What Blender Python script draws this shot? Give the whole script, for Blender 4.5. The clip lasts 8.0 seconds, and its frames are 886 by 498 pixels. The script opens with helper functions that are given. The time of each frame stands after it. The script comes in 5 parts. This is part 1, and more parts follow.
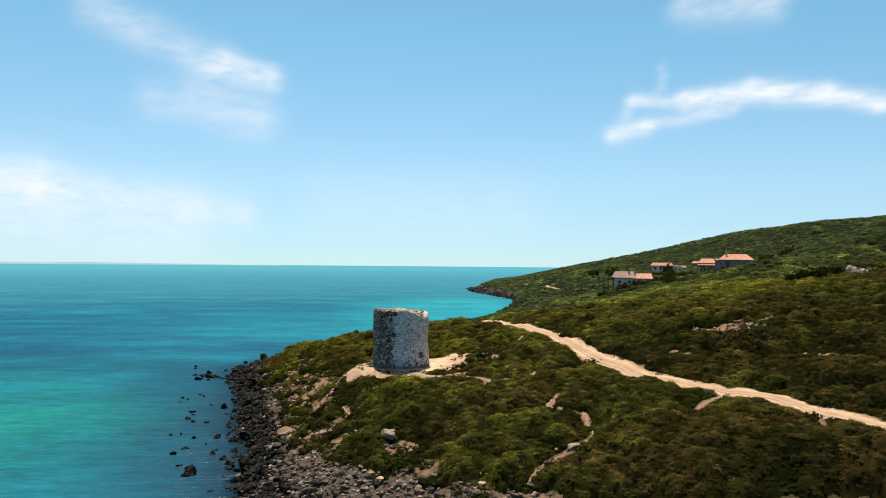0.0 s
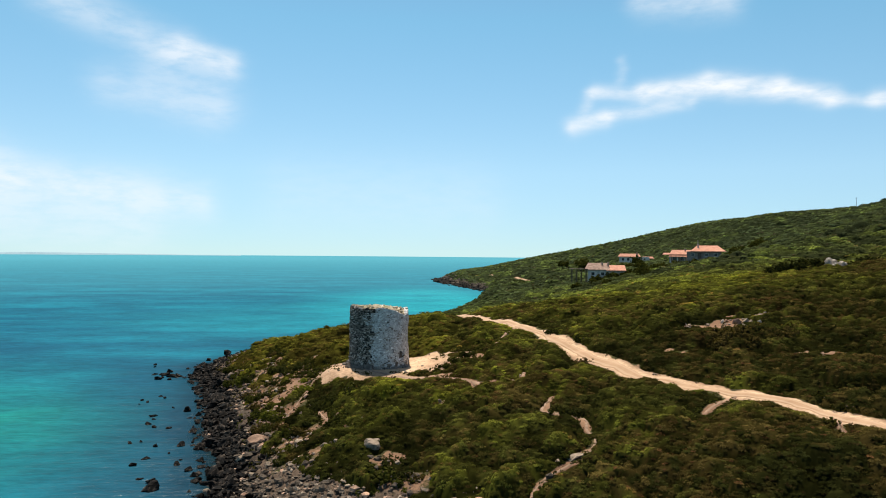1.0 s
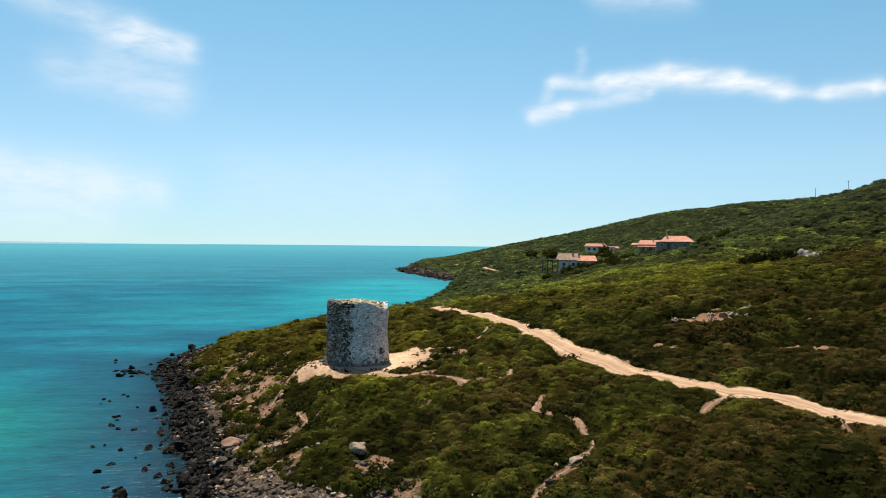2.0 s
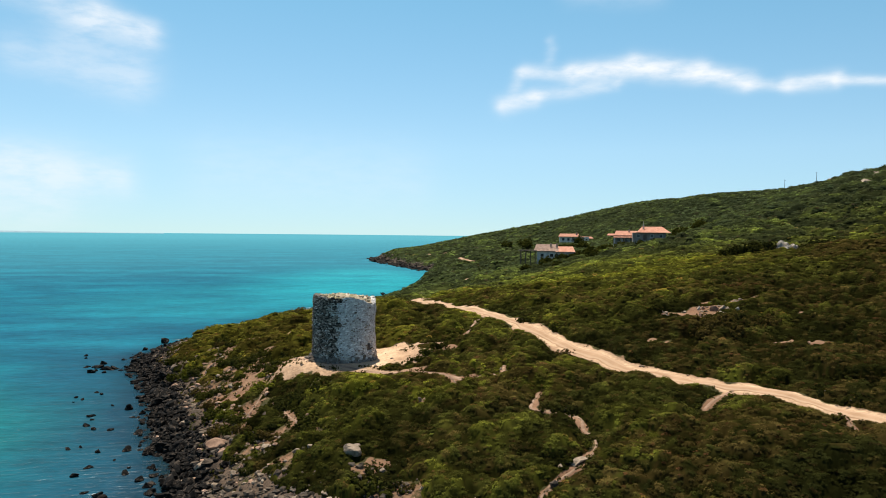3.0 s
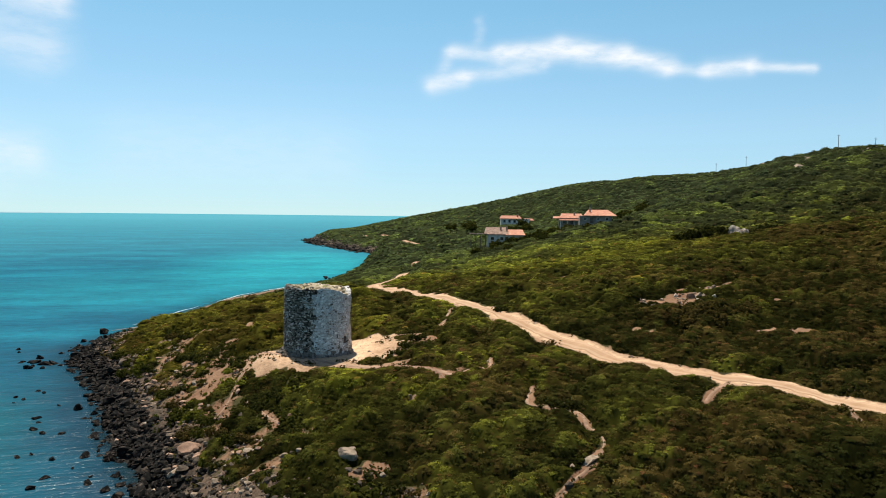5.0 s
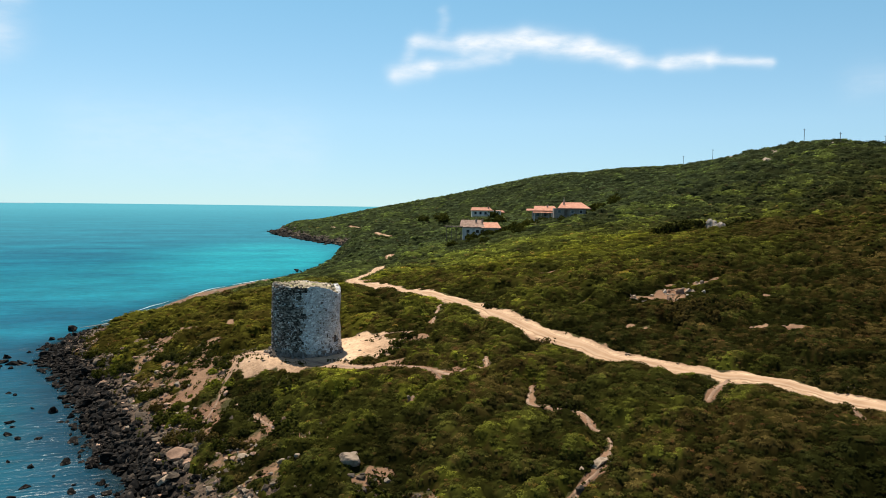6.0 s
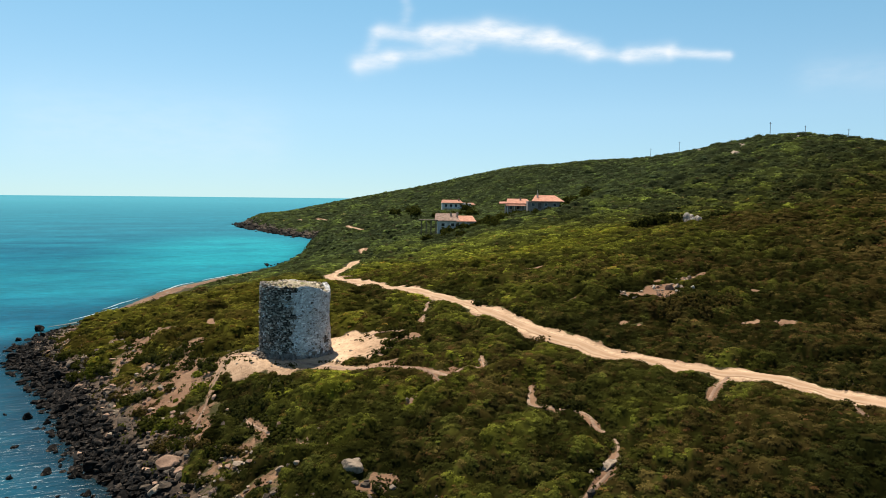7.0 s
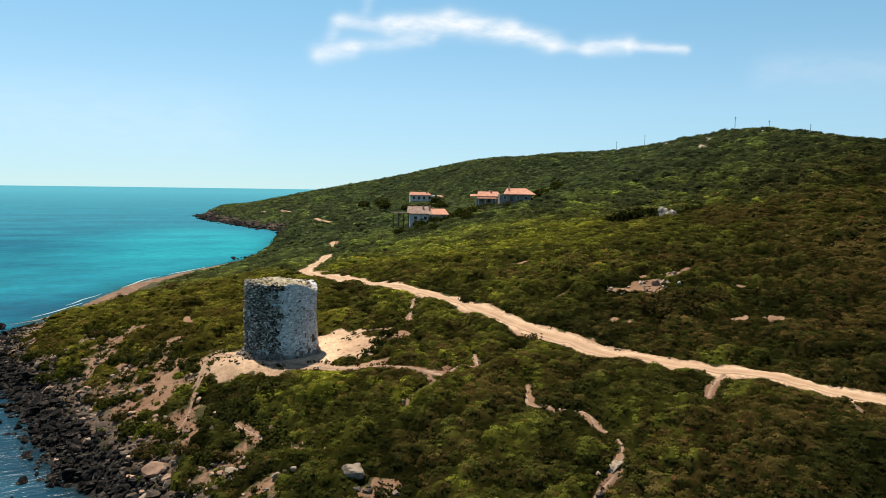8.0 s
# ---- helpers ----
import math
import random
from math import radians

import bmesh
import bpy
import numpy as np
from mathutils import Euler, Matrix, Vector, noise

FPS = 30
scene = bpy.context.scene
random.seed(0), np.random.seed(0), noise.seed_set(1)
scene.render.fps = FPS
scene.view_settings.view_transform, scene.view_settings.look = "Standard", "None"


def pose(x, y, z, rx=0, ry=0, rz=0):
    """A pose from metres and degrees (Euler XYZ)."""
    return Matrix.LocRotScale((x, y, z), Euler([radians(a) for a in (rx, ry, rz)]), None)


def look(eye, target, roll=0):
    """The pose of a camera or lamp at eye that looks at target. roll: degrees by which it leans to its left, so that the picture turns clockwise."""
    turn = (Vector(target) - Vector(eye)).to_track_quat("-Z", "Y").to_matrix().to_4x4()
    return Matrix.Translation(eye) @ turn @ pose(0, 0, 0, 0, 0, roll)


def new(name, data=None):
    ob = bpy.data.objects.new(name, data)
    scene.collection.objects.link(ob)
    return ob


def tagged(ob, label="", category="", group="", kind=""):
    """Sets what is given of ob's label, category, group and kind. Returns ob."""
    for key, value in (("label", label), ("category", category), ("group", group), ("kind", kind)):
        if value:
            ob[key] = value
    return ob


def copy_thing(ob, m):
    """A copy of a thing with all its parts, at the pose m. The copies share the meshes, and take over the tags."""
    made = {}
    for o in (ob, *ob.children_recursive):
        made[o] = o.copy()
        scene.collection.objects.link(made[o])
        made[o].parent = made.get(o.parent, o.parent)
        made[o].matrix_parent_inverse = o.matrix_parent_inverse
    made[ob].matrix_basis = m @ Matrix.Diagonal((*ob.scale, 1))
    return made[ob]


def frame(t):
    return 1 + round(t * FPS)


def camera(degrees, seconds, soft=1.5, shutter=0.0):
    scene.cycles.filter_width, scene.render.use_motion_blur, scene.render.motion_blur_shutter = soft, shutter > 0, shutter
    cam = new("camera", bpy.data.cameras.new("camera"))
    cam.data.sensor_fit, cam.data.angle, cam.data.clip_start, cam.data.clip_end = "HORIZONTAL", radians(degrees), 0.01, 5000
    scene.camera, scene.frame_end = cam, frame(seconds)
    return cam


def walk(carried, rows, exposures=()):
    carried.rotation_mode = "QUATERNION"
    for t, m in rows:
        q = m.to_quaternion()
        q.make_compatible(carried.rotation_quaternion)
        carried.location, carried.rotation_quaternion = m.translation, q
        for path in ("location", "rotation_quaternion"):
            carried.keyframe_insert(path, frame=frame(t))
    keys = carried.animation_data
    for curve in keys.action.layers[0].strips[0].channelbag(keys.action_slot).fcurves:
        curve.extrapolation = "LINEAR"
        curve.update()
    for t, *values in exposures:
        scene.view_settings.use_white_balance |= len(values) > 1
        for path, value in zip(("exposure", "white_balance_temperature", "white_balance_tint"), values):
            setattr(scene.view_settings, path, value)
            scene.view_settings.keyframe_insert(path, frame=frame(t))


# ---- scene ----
cam = camera(63.7, 8.0, soft=0.95)
PATH = [
    (0, (-1.948, -0.364, 32.234), (-1.921, 1.635, 32.27), 0.5),
    (0.5, (-3.626, 3.886, 32.566), (-3.549, 5.884, 32.59), 0.5),
    (1, (-5.254, 7.515, 32.839), (-5.12, 9.51, 32.848), 0.5),
    (1.5, (-6.848, 10.279, 33.08), (-6.655, 12.27, 33.074), 0.5),
    (3, (-11.312, 15.762, 33.982), (-10.984, 17.734, 33.931), 0.6),
    (3.5, (-12.919, 17.267, 34.184), (-12.543, 19.231, 34.12), 0.6),
    (4, (-14.637, 18.736, 34.433), (-14.214, 20.689, 34.356), 0.7),
    (4.5, (-16.435, 20.23, 34.701), (-15.963, 22.171, 34.61), 0.7),
    (6, (-21.831, 24.896, 35.839), (-21.214, 26.794, 35.709), 0.8),
    (6.5, (-23.537, 26.508, 36.219), (-22.874, 28.39, 36.077), 0.8),
    (7, (-25.2, 28.096, 36.61), (-24.489, 29.958, 36.457), 0.7),
    (7.5, (-26.802, 29.739, 36.905), (-26.042, 31.581, 36.74), 0.8),
    (8, (-28.375, 31.526, 37.194), (-27.565, 33.346, 37.018), 0.9),
]
walk(cam, [(t, look(eye, target, roll)) for t, eye, target, roll in PATH], exposures=[(0, 0.6), (8, 0.6)])

# ---------------------------------------------------------------- light
SUN_FROM = Vector((-0.14, 0.99, 0)).normalized()
SUN_UP = 69.5
sun = new("sun", bpy.data.lights.new("sun", "SUN"))
sun.data.energy, sun.data.angle, sun.data.color = 5.0, radians(0.6), (1.0, 0.92, 0.78)
sun.matrix_world = look(SUN_FROM * math.cos(radians(SUN_UP)) + Vector((0, 0, math.sin(radians(SUN_UP)))), (0, 0, 0))


class Nodes:
    """Short hand for a node tree."""

    def __init__(self, tree):
        self.tree = tree
        tree.nodes.clear()

    def put(self, kind, ins=None, operation=None, use_clamp=False):
        node = self.tree.nodes.new("ShaderNode" + kind)
        if operation:
            node.operation = operation
        if use_clamp:
            node.use_clamp = True
        for key, value in (ins or {}).items():
            socket = node.inputs[key]
            if isinstance(value, bpy.types.NodeSocket):
                self.tree.links.new(value, socket)
            elif isinstance(value, bpy.types.Node):
                self.tree.links.new(value.outputs[0], socket)
            else:
                socket.default_value = value
        return node

    def math(self, op, a, b=0.0, clamp=False):
        return self.put("Math", {0: a, 1: b}, operation=op, use_clamp=clamp).outputs[0]

    def vec(self, op, a, b=(0, 0, 0), out=0):
        return self.put("VectorMath", {0: a, 1: b}, operation=op).outputs[out]

    def mix(self, f, a, b, blend="MIX"):
        n = self.put("Mix")
        n.data_type, n.blend_type = "RGBA", blend
        for i, value in ((0, f), (6, a), (7, b)):
            if isinstance(value, bpy.types.NodeSocket):
                self.tree.links.new(value, n.inputs[i])
            elif i == 0:
                n.inputs[i].default_value = value
            else:
                n.inputs[i].default_value = (*value[:3], 1)
        return n.outputs[2]

    def noise(self, where, scale, detail=4, rough=0.55, out=0, warp=0.0):
        return self.put("TexNoise", {"Vector": where, "Scale": scale, "Detail": detail, "Roughness": rough, "Distortion": warp}).outputs[out]

    def ramp(self, f, *stops):
        n = self.put("ValToRGB", {0: f})
        e = n.color_ramp.elements
        while len(e) < len(stops):
            e.new(0.5)
        for el, (p, c) in zip(e, stops):
            el.position = p
            el.color = (c, c, c, 1) if isinstance(c, (int, float)) else (*c, 1)
        return n.outputs[0]

    def attr(self, name, out=2):
        n = self.put("Attribute")
        n.attribute_name = name
        return n.outputs[out]


world = bpy.data.worlds.new("sky")
scene.world = world
world.use_nodes = True
W = Nodes(world.node_tree)
direction = W.put("TexCoord").outputs["Generated"]
sep = W.put("SeparateXYZ", {0: direction})
up = W.math("ADD", W.math("MULTIPLY", W.math("MAXIMUM", sep.outputs[2], 0.0), 0.9), 0.07)
sky = W.put("TexSky")
sky.sky_type, sky.sun_disc, sky.altitude = "NISHITA", False, 0.0
sky.sun_elevation, sky.sun_rotation = radians(SUN_UP), math.atan2(SUN_FROM.x, SUN_FROM.y)
W.tree.links.new(W.put("CombineXYZ", {0: sep.outputs[0], 1: sep.outputs[1], 2: up}).outputs[0], sky.inputs[0])
sky.air_density, sky.dust_density, sky.ozone_density = 1.0, 0.5, 3.0
azimuth = W.math("MULTIPLY", W.math("ARCTAN2", sep.outputs[0], sep.outputs[1]), 57.2958)
elevation = W.math("MULTIPLY", W.math("ARCSINE", sep.outputs[2]), 57.2958)
flat = W.put("CombineXYZ", {0: azimuth, 1: elevation}).outputs[0]
stretched = W.vec("MULTIPLY", flat, (0.35, 1.0, 1.0))
wobble = W.put("TexNoise", {"Vector": stretched, "Scale": 0.5, "Detail": 2.0, "Roughness": 0.5}).outputs[1]
place = W.vec("ADD", flat, W.vec("MULTIPLY", W.vec("SUBTRACT", wobble, (0.5, 0.5, 0.5)), (1.5, 0.6, 0)))
# each stroke of cirrus: from (azimuth, elevation) to (azimuth, elevation), half width, strength
CLOUD_SOUTH = [(14.2, 10.0, 16.5, 10.5, .5, .75), (16.5, 10.6, 23.0, 11.45, .4, .5), (15.7, 12.5, 14.9, 11.2, .35, .35), (15.8, 12.5, 19.5, 12.2, .4, .6), (19.5, 12.3, 24, 12.55, .5, .9),
               (24, 12.55, 29, 11.95, .55, 1.), (29, 11.95, 32.5, 11.1, .45, .95), (32.5, 10.9, 35, 10.7, .25, .6), (35, 10.7, 38, 10.8, .4, .8), (38, 10.75, 42, 10.35, .22, .7), (17.7, 13.3, 17.9, 14.8, .3, .22)]
CLOUD_EAST = [(-25.5, 17.6, -17, 14.6, .7, .4), (-17, 14.6, -12.9, 13.7, .5, .5), (-16.3, 15.3, -12.9, 14.2, .35, .5), (-21.5, 11.7, -14, 10.5, .7, .3), (-18, 13, -14, 11.5, .9, .25), (19.5, 18.9, 25.5, 18.5, .6, .45)]
CLOUD_LOW = [(-44, 6.0, -29, 5.2, 1.1, .75), (-29, 5.2, -15, 3.6, .8, .5), (-60, 4, -20, 2.4, 1.6, .4), (48, 8.6, 60, 8.0, .7, .16), (-8, 4.5, 6, 4.2, 1.6, .15)]
cover = 0.0
strokes = [(*c[:4], c[4] * f, c[5]) for kind, f in ((CLOUD_SOUTH, 1.3), (CLOUD_EAST, 1.9), (CLOUD_LOW, 1.7)) for c in kind]
for x1, y1, x2, y2, wide, strong in strokes:
    span = math.hypot(x2 - x1, y2 - y1)
    rel = W.vec("SUBTRACT", place, (x1, y1, 0))
    along = W.math("MULTIPLY", W.vec("DOT_PRODUCT", rel, ((x2 - x1) / span ** 2, (y2 - y1) / span ** 2, 0), out=1), 1.0, clamp=True)
    foot = W.put("VectorMath", {0: (x2 - x1, y2 - y1, 0), 3: along}, operation="SCALE").outputs[0]
    away = W.math("DIVIDE", W.vec("DISTANCE", rel, foot, out=1), wide)
    puff = W.math("MULTIPLY", W.math("EXPONENT", W.math("MULTIPLY", W.math("MULTIPLY", away, away), -1.0)), strong)
    cover = W.math("MAXIMUM", cover, puff) if cover == 0.0 else W.math("SUBTRACT", W.math("ADD", cover, puff), W.math("MULTIPLY", cover, puff))
streak = W.ramp(W.noise(stretched, 1.3, 4, 0.6), (0.28, 0.45), (0.6, 1.0))
cover = W.math("MULTIPLY", cover, streak, clamp=True)
cloud_white = W.put("RGB")
cloud_white.outputs[0].default_value = (6.0, 6.3, 6.6, 1)
# sea haze: the air turns from blue to milky cyan towards the horizon; unseen upper sky dimmed to weaken its fill
haze = W.ramp(W.math("DIVIDE", elevation, 90.0, clamp=True), (0.0, (0.79, 0.86, 0.83)), (0.07, (0.89, 0.99, 0.905)), (0.2, (0.69, 0.99, 0.885)), (0.36, (0.62, 0.74, 0.74)), (0.7, (0.62, 0.58, 0.48)))
clear_air = W.mix(1.0, sky.outputs[0], haze, "MULTIPLY")
lit = W.mix(cover, clear_air, cloud_white.outputs[0])
W.put("OutputWorld", {0: W.put("Background", {0: lit, 1: 0.104})})

# ---------------------------------------------------------------- materials


def material(name):
    m = bpy.data.materials.new(name)
    m.use_nodes = True
    return m, Nodes(m.node_tree)


def finish(m, n, colour, rough=0.9, bump=None, depth=0.05, specular=0.3, metal=0.0):
    ins = {"Base Color": colour if isinstance(colour, bpy.types.NodeSocket) else (*colour, 1), "Roughness": rough, "Specular IOR Level": specular, "Metallic": metal}
    if bump is not None:
        ins["Normal"] = n.put("Bump", {"Height": bump, "Distance": depth, "Strength": 1.0}).outputs[0]
    n.put("OutputMaterial", {0: n.put("BsdfPrincipled", ins)})
    return m


def speckled(name, dark, light, scale, spots=None, spot_colour=None, rough=0.9, depth=0.04, contrast=(0.35, 0.65), specular=0.15):
    """A mineral or painted surface: two tones at two scales, stains and fine relief."""
    m, n = material(name)
    at = n.put("TexCoord").outputs["Object"]
    coarse, fine = n.noise(at, scale, 5), n.noise(at, scale * 9, 4, 0.7)
    c = n.mix(n.ramp(coarse, (contrast[0], 0.0), (contrast[1], 1.0)), dark, light)
    c = n.mix(n.ramp(fine, (0.3, 0.0), (0.75, 0.45)), c, [v * 0.55 for v in dark])
    if spots:
        c = n.mix(n.ramp(n.noise(at, spots, 5, 0.6, warp=0.6), (0.52, 0.0), (0.64, 0.9)), c, spot_colour)
    tone = n.put("ObjectInfo").outputs["Random"]
    c = n.mix(0.25, c, n.ramp(tone, (0.0, 0.05), (1.0, 0.9)), "OVERLAY")
    return finish(m, n, c, rough, n.math("ADD", coarse, n.math("MULTIPLY", fine, 0.4)), depth, specular)


def ground_material():
    m, n = material("maquis_ground")
    at = n.put("NewGeometry").outputs["Position"]
    bare, rocky = n.attr("bare"), n.attr("rocky")
    fine, mid, big = n.noise(at, 1.6, 6, 0.7), n.noise(at, 0.28, 5, 0.6), n.noise(at, 0.045, 4)
    soil = n.mix(n.ramp(mid, (0.3, 0.0), (0.7, 1.0)), (0.42, 0.27, 0.165), (0.66, 0.46, 0.30))
    brown = n.mix(n.ramp(mid, (0.3, 0.0), (0.7, 1.0)), (0.105, 0.051, 0.028), (0.22, 0.118, 0.068))
    soil = n.mix(n.attr("sandy"), brown, soil)
    soil = n.mix(n.ramp(fine, (0.45, 0.0), (0.75, 0.7)), soil, (0.15, 0.095, 0.06))
    green = n.mix(n.ramp(mid, (0.35, 0.0), (0.65, 1.0)), (0.022, 0.022, 0.006), (0.060, 0.056, 0.013))
    green = n.mix(n.ramp(big, (0.4, 0.0), (0.65, 0.8)), green, (0.042, 0.032, 0.013))
    stone = n.mix(n.ramp(fine, (0.3, 0.0), (0.7, 1.0)), (0.03, 0.022, 0.016), (0.14, 0.095, 0.066))
    edge = n.math("ADD", bare, n.math("MULTIPLY", n.math("SUBTRACT", n.noise(at, 0.9, 5, 0.7), 0.5), 0.9))
    c = n.mix(n.ramp(edge, (0.42, 0.0), (0.6, 1.0)), green, soil)
    c = n.mix(n.ramp(n.math("ADD", rocky, n.math("SUBTRACT", fine, 0.5)), (0.45, 0.0), (0.6, 1.0)), c, stone)
    wet = n.ramp(n.math("ADD", n.attr("shore"), n.math("MULTIPLY", n.math("SUBTRACT", mid, 0.5), 0.8)), (0.4, 0.0), (0.75, 1.0))
    c = n.mix(wet, c, n.mix(n.ramp(fine, (0.35, 0.0), (0.7, 1.0)), (0.005, 0.0047, 0.0045), (0.030, 0.025, 0.021)))
    return finish(m, n, c, 0.95, n.math("ADD", n.math("MULTIPLY", mid, 1.5), fine), 0.25, 0.15)


def road_material():
    m, n = material("sandy_track")
    at = n.put("NewGeometry").outputs["Position"]
    rut = n.attr("rut")
    fine, mid = n.noise(at, 3.0, 6, 0.7), n.noise(at, 0.35, 4)
    c = n.mix(n.ramp(mid, (0.3, 0.0), (0.7, 1.0)), (0.29, 0.178, 0.104), (0.40, 0.262, 0.164))
    c = n.mix(n.ramp(n.math("ADD", rut, n.math("MULTIPLY", fine, 0.6)), (0.55, 0.0), (1.2, 0.4)), c, (0.48, 0.345, 0.235))
    c = n.mix(n.ramp(fine, (0.55, 0.0), (0.8, 0.6)), c, (0.30, 0.19, 0.115))
    return finish(m, n, c, 0.95, fine, 0.06, 0.15)


def leaf_material(name):
    m, n = material(name)
    at = n.put("NewGeometry").outputs["Position"]
    tint = n.attr("tint", 0)
    c = n.mix(n.ramp(n.noise(at, 2.2, 3, 0.7), (0.3, 0.25), (0.7, 0.75)), tint, tint, "OVERLAY")
    c = n.mix(0.55, tint, c)
    front = n.put("BsdfPrincipled", {"Base Color": c, "Roughness": 0.85, "Specular IOR Level": 0.0})
    back = n.put("BsdfTranslucent", {"Color": n.mix(0.4, c, (0.09, 0.10, 0.006))})
    n.put("OutputMaterial", {0: n.put("MixShader", {0: 0.26, 1: front, 2: back})})
    return m


def water_material():
    m, n = material("clear_sea")
    at = n.put("NewGeometry").outputs["Position"]
    depth, sand, far = n.attr("depth"), n.attr("sand"), n.attr("far")
    bands = n.noise(n.vec("MULTIPLY", at, (0.006, 0.022, 1)), 1.0, 4, 0.55, warp=0.8)
    weed = n.noise(n.vec("MULTIPLY", at, (0.022, 0.03, 1)), 1.0, 5, 0.6)
    c = n.mix(n.ramp(bands, (0.38, 0.0), (0.62, 1.0)), (0.004, 0.098, 0.168), (0.008, 0.168, 0.248))
    c = n.mix(n.ramp(weed, (0.42, 0.0), (0.62, 0.5)), c, (0.004, 0.050, 0.100))
    patch = n.math("MULTIPLY", sand, n.ramp(n.noise(n.vec("MULTIPLY", at, (0.012, 0.03, 1)), 1.0, 3, 0.5), (0.3, 0.35), (0.6, 1.0)))
    c = n.mix(patch, c, (0.014, 0.275, 0.335))
    c = n.mix(n.math("MULTIPLY", n.attr("shoal"), n.ramp(weed, (0.35, 1.0), (0.6, 0.5))), c, (0.009, 0.235, 0.18))
    # horizon haze painted into the water: it pales with distance
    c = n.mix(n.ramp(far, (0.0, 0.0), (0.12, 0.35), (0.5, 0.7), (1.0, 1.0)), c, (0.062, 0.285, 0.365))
    c = n.mix(n.ramp(n.math("ADD", n.attr("offshore"), n.math("MULTIPLY", n.math("SUBTRACT", weed, 0.5), 0.9)), (0.05, 1.0), (0.75, 0.0)), c, (0.006, 0.046, 0.080))
    c = n.mix(n.math("MULTIPLY", n.attr("bed"), n.ramp(weed, (0.3, 0.4), (0.6, 0.95))), c, (0.005, 0.075, 0.135))
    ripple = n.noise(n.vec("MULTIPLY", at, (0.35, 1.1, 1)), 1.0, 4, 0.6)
    painted_chop = n.math("ADD", ripple, n.noise(n.vec("MULTIPLY", at, (0.10, 0.33, 1)), 1.0, 4, 0.6))
    # light and dark of the wavelets painted into the water's colour
    c = n.mix(1.0, c, n.ramp(n.math("MULTIPLY", painted_chop, 0.5), (0.36, 0.56), (0.64, 0.98)), "MULTIPLY")
    swell = n.noise(n.vec("MULTIPLY", at, (0.05, 0.16, 1)), 1.0, 3, 0.55)
    normal = n.put("Bump", {"Height": n.math("ADD", ripple, n.math("MULTIPLY", swell, 2.0)), "Distance": 0.3, "Strength": 1.0}).outputs[0]
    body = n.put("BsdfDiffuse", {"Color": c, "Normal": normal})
    shine = n.put("BsdfGlossy", {"Color": (0.9, 0.95, 1.0, 1), "Roughness": 0.28, "Normal": normal})
    gloss = n.math("MINIMUM", n.put("Fresnel", {"IOR": 1.33, "Normal": normal}).outputs[0], 0.035)
    deep = n.put("MixShader", {0: gloss, 1: body, 2: shine})
    clear = n.put("BsdfTransparent", {"Color": (0.62, 0.86, 0.86, 1)})
    n.put("OutputMaterial", {0: n.put("MixShader", {0: n.ramp(depth, (0.0, 0.3), (0.4, 0.8), (1.0, 1.0)), 1: clear, 2: deep})})
    return m


GROUND, ROAD, LEAF, WATER = ground_material(), road_material(), leaf_material("maquis_leaves"), water_material()
DARK_ROCK = speckled("black_basalt", (0.004, 0.0037, 0.0035), (0.016, 0.0145, 0.0135), 0.9, 1.6, (0.075, 0.058, 0.046), 0.85, 0.2, specular=0.06)
PALE_ROCK = speckled("pale_limestone", (0.16, 0.12, 0.086), (0.46, 0.36, 0.27), 0.8, 1.1, (0.07, 0.058, 0.048), 0.9, 0.12)
# lighter copy of the pale limestone, with sunlit tops painted into its colour
WHITE_ROCK = speckled("sunlit_toned_limestone", (0.32, 0.265, 0.21), (0.66, 0.57, 0.47), 0.8, 1.3, (0.16, 0.13, 0.11), 0.9, 0.12)
TAN_ROCK = speckled("reddish_sandstone", (0.17, 0.10, 0.068), (0.44, 0.28, 0.195), 0.8, 1.0, (0.09, 0.07, 0.06), 0.9, 0.12)
GREY_ROCK = speckled("grey_stone", (0.034, 0.026, 0.019), (0.16, 0.118, 0.085), 0.8, 1.3, (0.05, 0.045, 0.04), 0.9, 0.12)
MASONRY = speckled("weathered_masonry", (0.13, 0.105, 0.085), (0.42, 0.36, 0.31), 0.55, 1.6, (0.075, 0.06, 0.05), 0.92, 0.06)
def masonry_material():
    m, n = material("field_stone_masonry")
    at = n.put("TexCoord").outputs["Object"]
    each = n.put("NewGeometry").outputs["Random Per Island"]
    one = n.put("ObjectInfo").outputs["Random"]
    tone = n.math("FRACT", n.math("ADD", each, one))
    fine, coarse = n.noise(at, 5.0, 5, 0.7), n.noise(at, 0.5, 4)
    c = n.put("ValToRGB", {0: tone})
    e = c.color_ramp.elements
    e[0].color, e[1].color = (0.11, 0.085, 0.066, 1), (0.86, 0.77, 0.67, 1)
    mid = e.new(0.55)
    mid.color = (0.31, 0.25, 0.20, 1)
    col = n.mix(n.ramp(fine, (0.35, 0.0), (0.75, 0.7)), c.outputs[0], (0.07, 0.055, 0.045))
    col = n.mix(n.ramp(coarse, (0.4, 0.0), (0.7, 0.45)), col, (0.11, 0.088, 0.07))
    return finish(m, n, col, 0.92, fine, 0.08)


STONES = masonry_material()
JOINTS = speckled("dark_eroded_joints", (0.02, 0.016, 0.012), (0.075, 0.058, 0.046), 1.5)


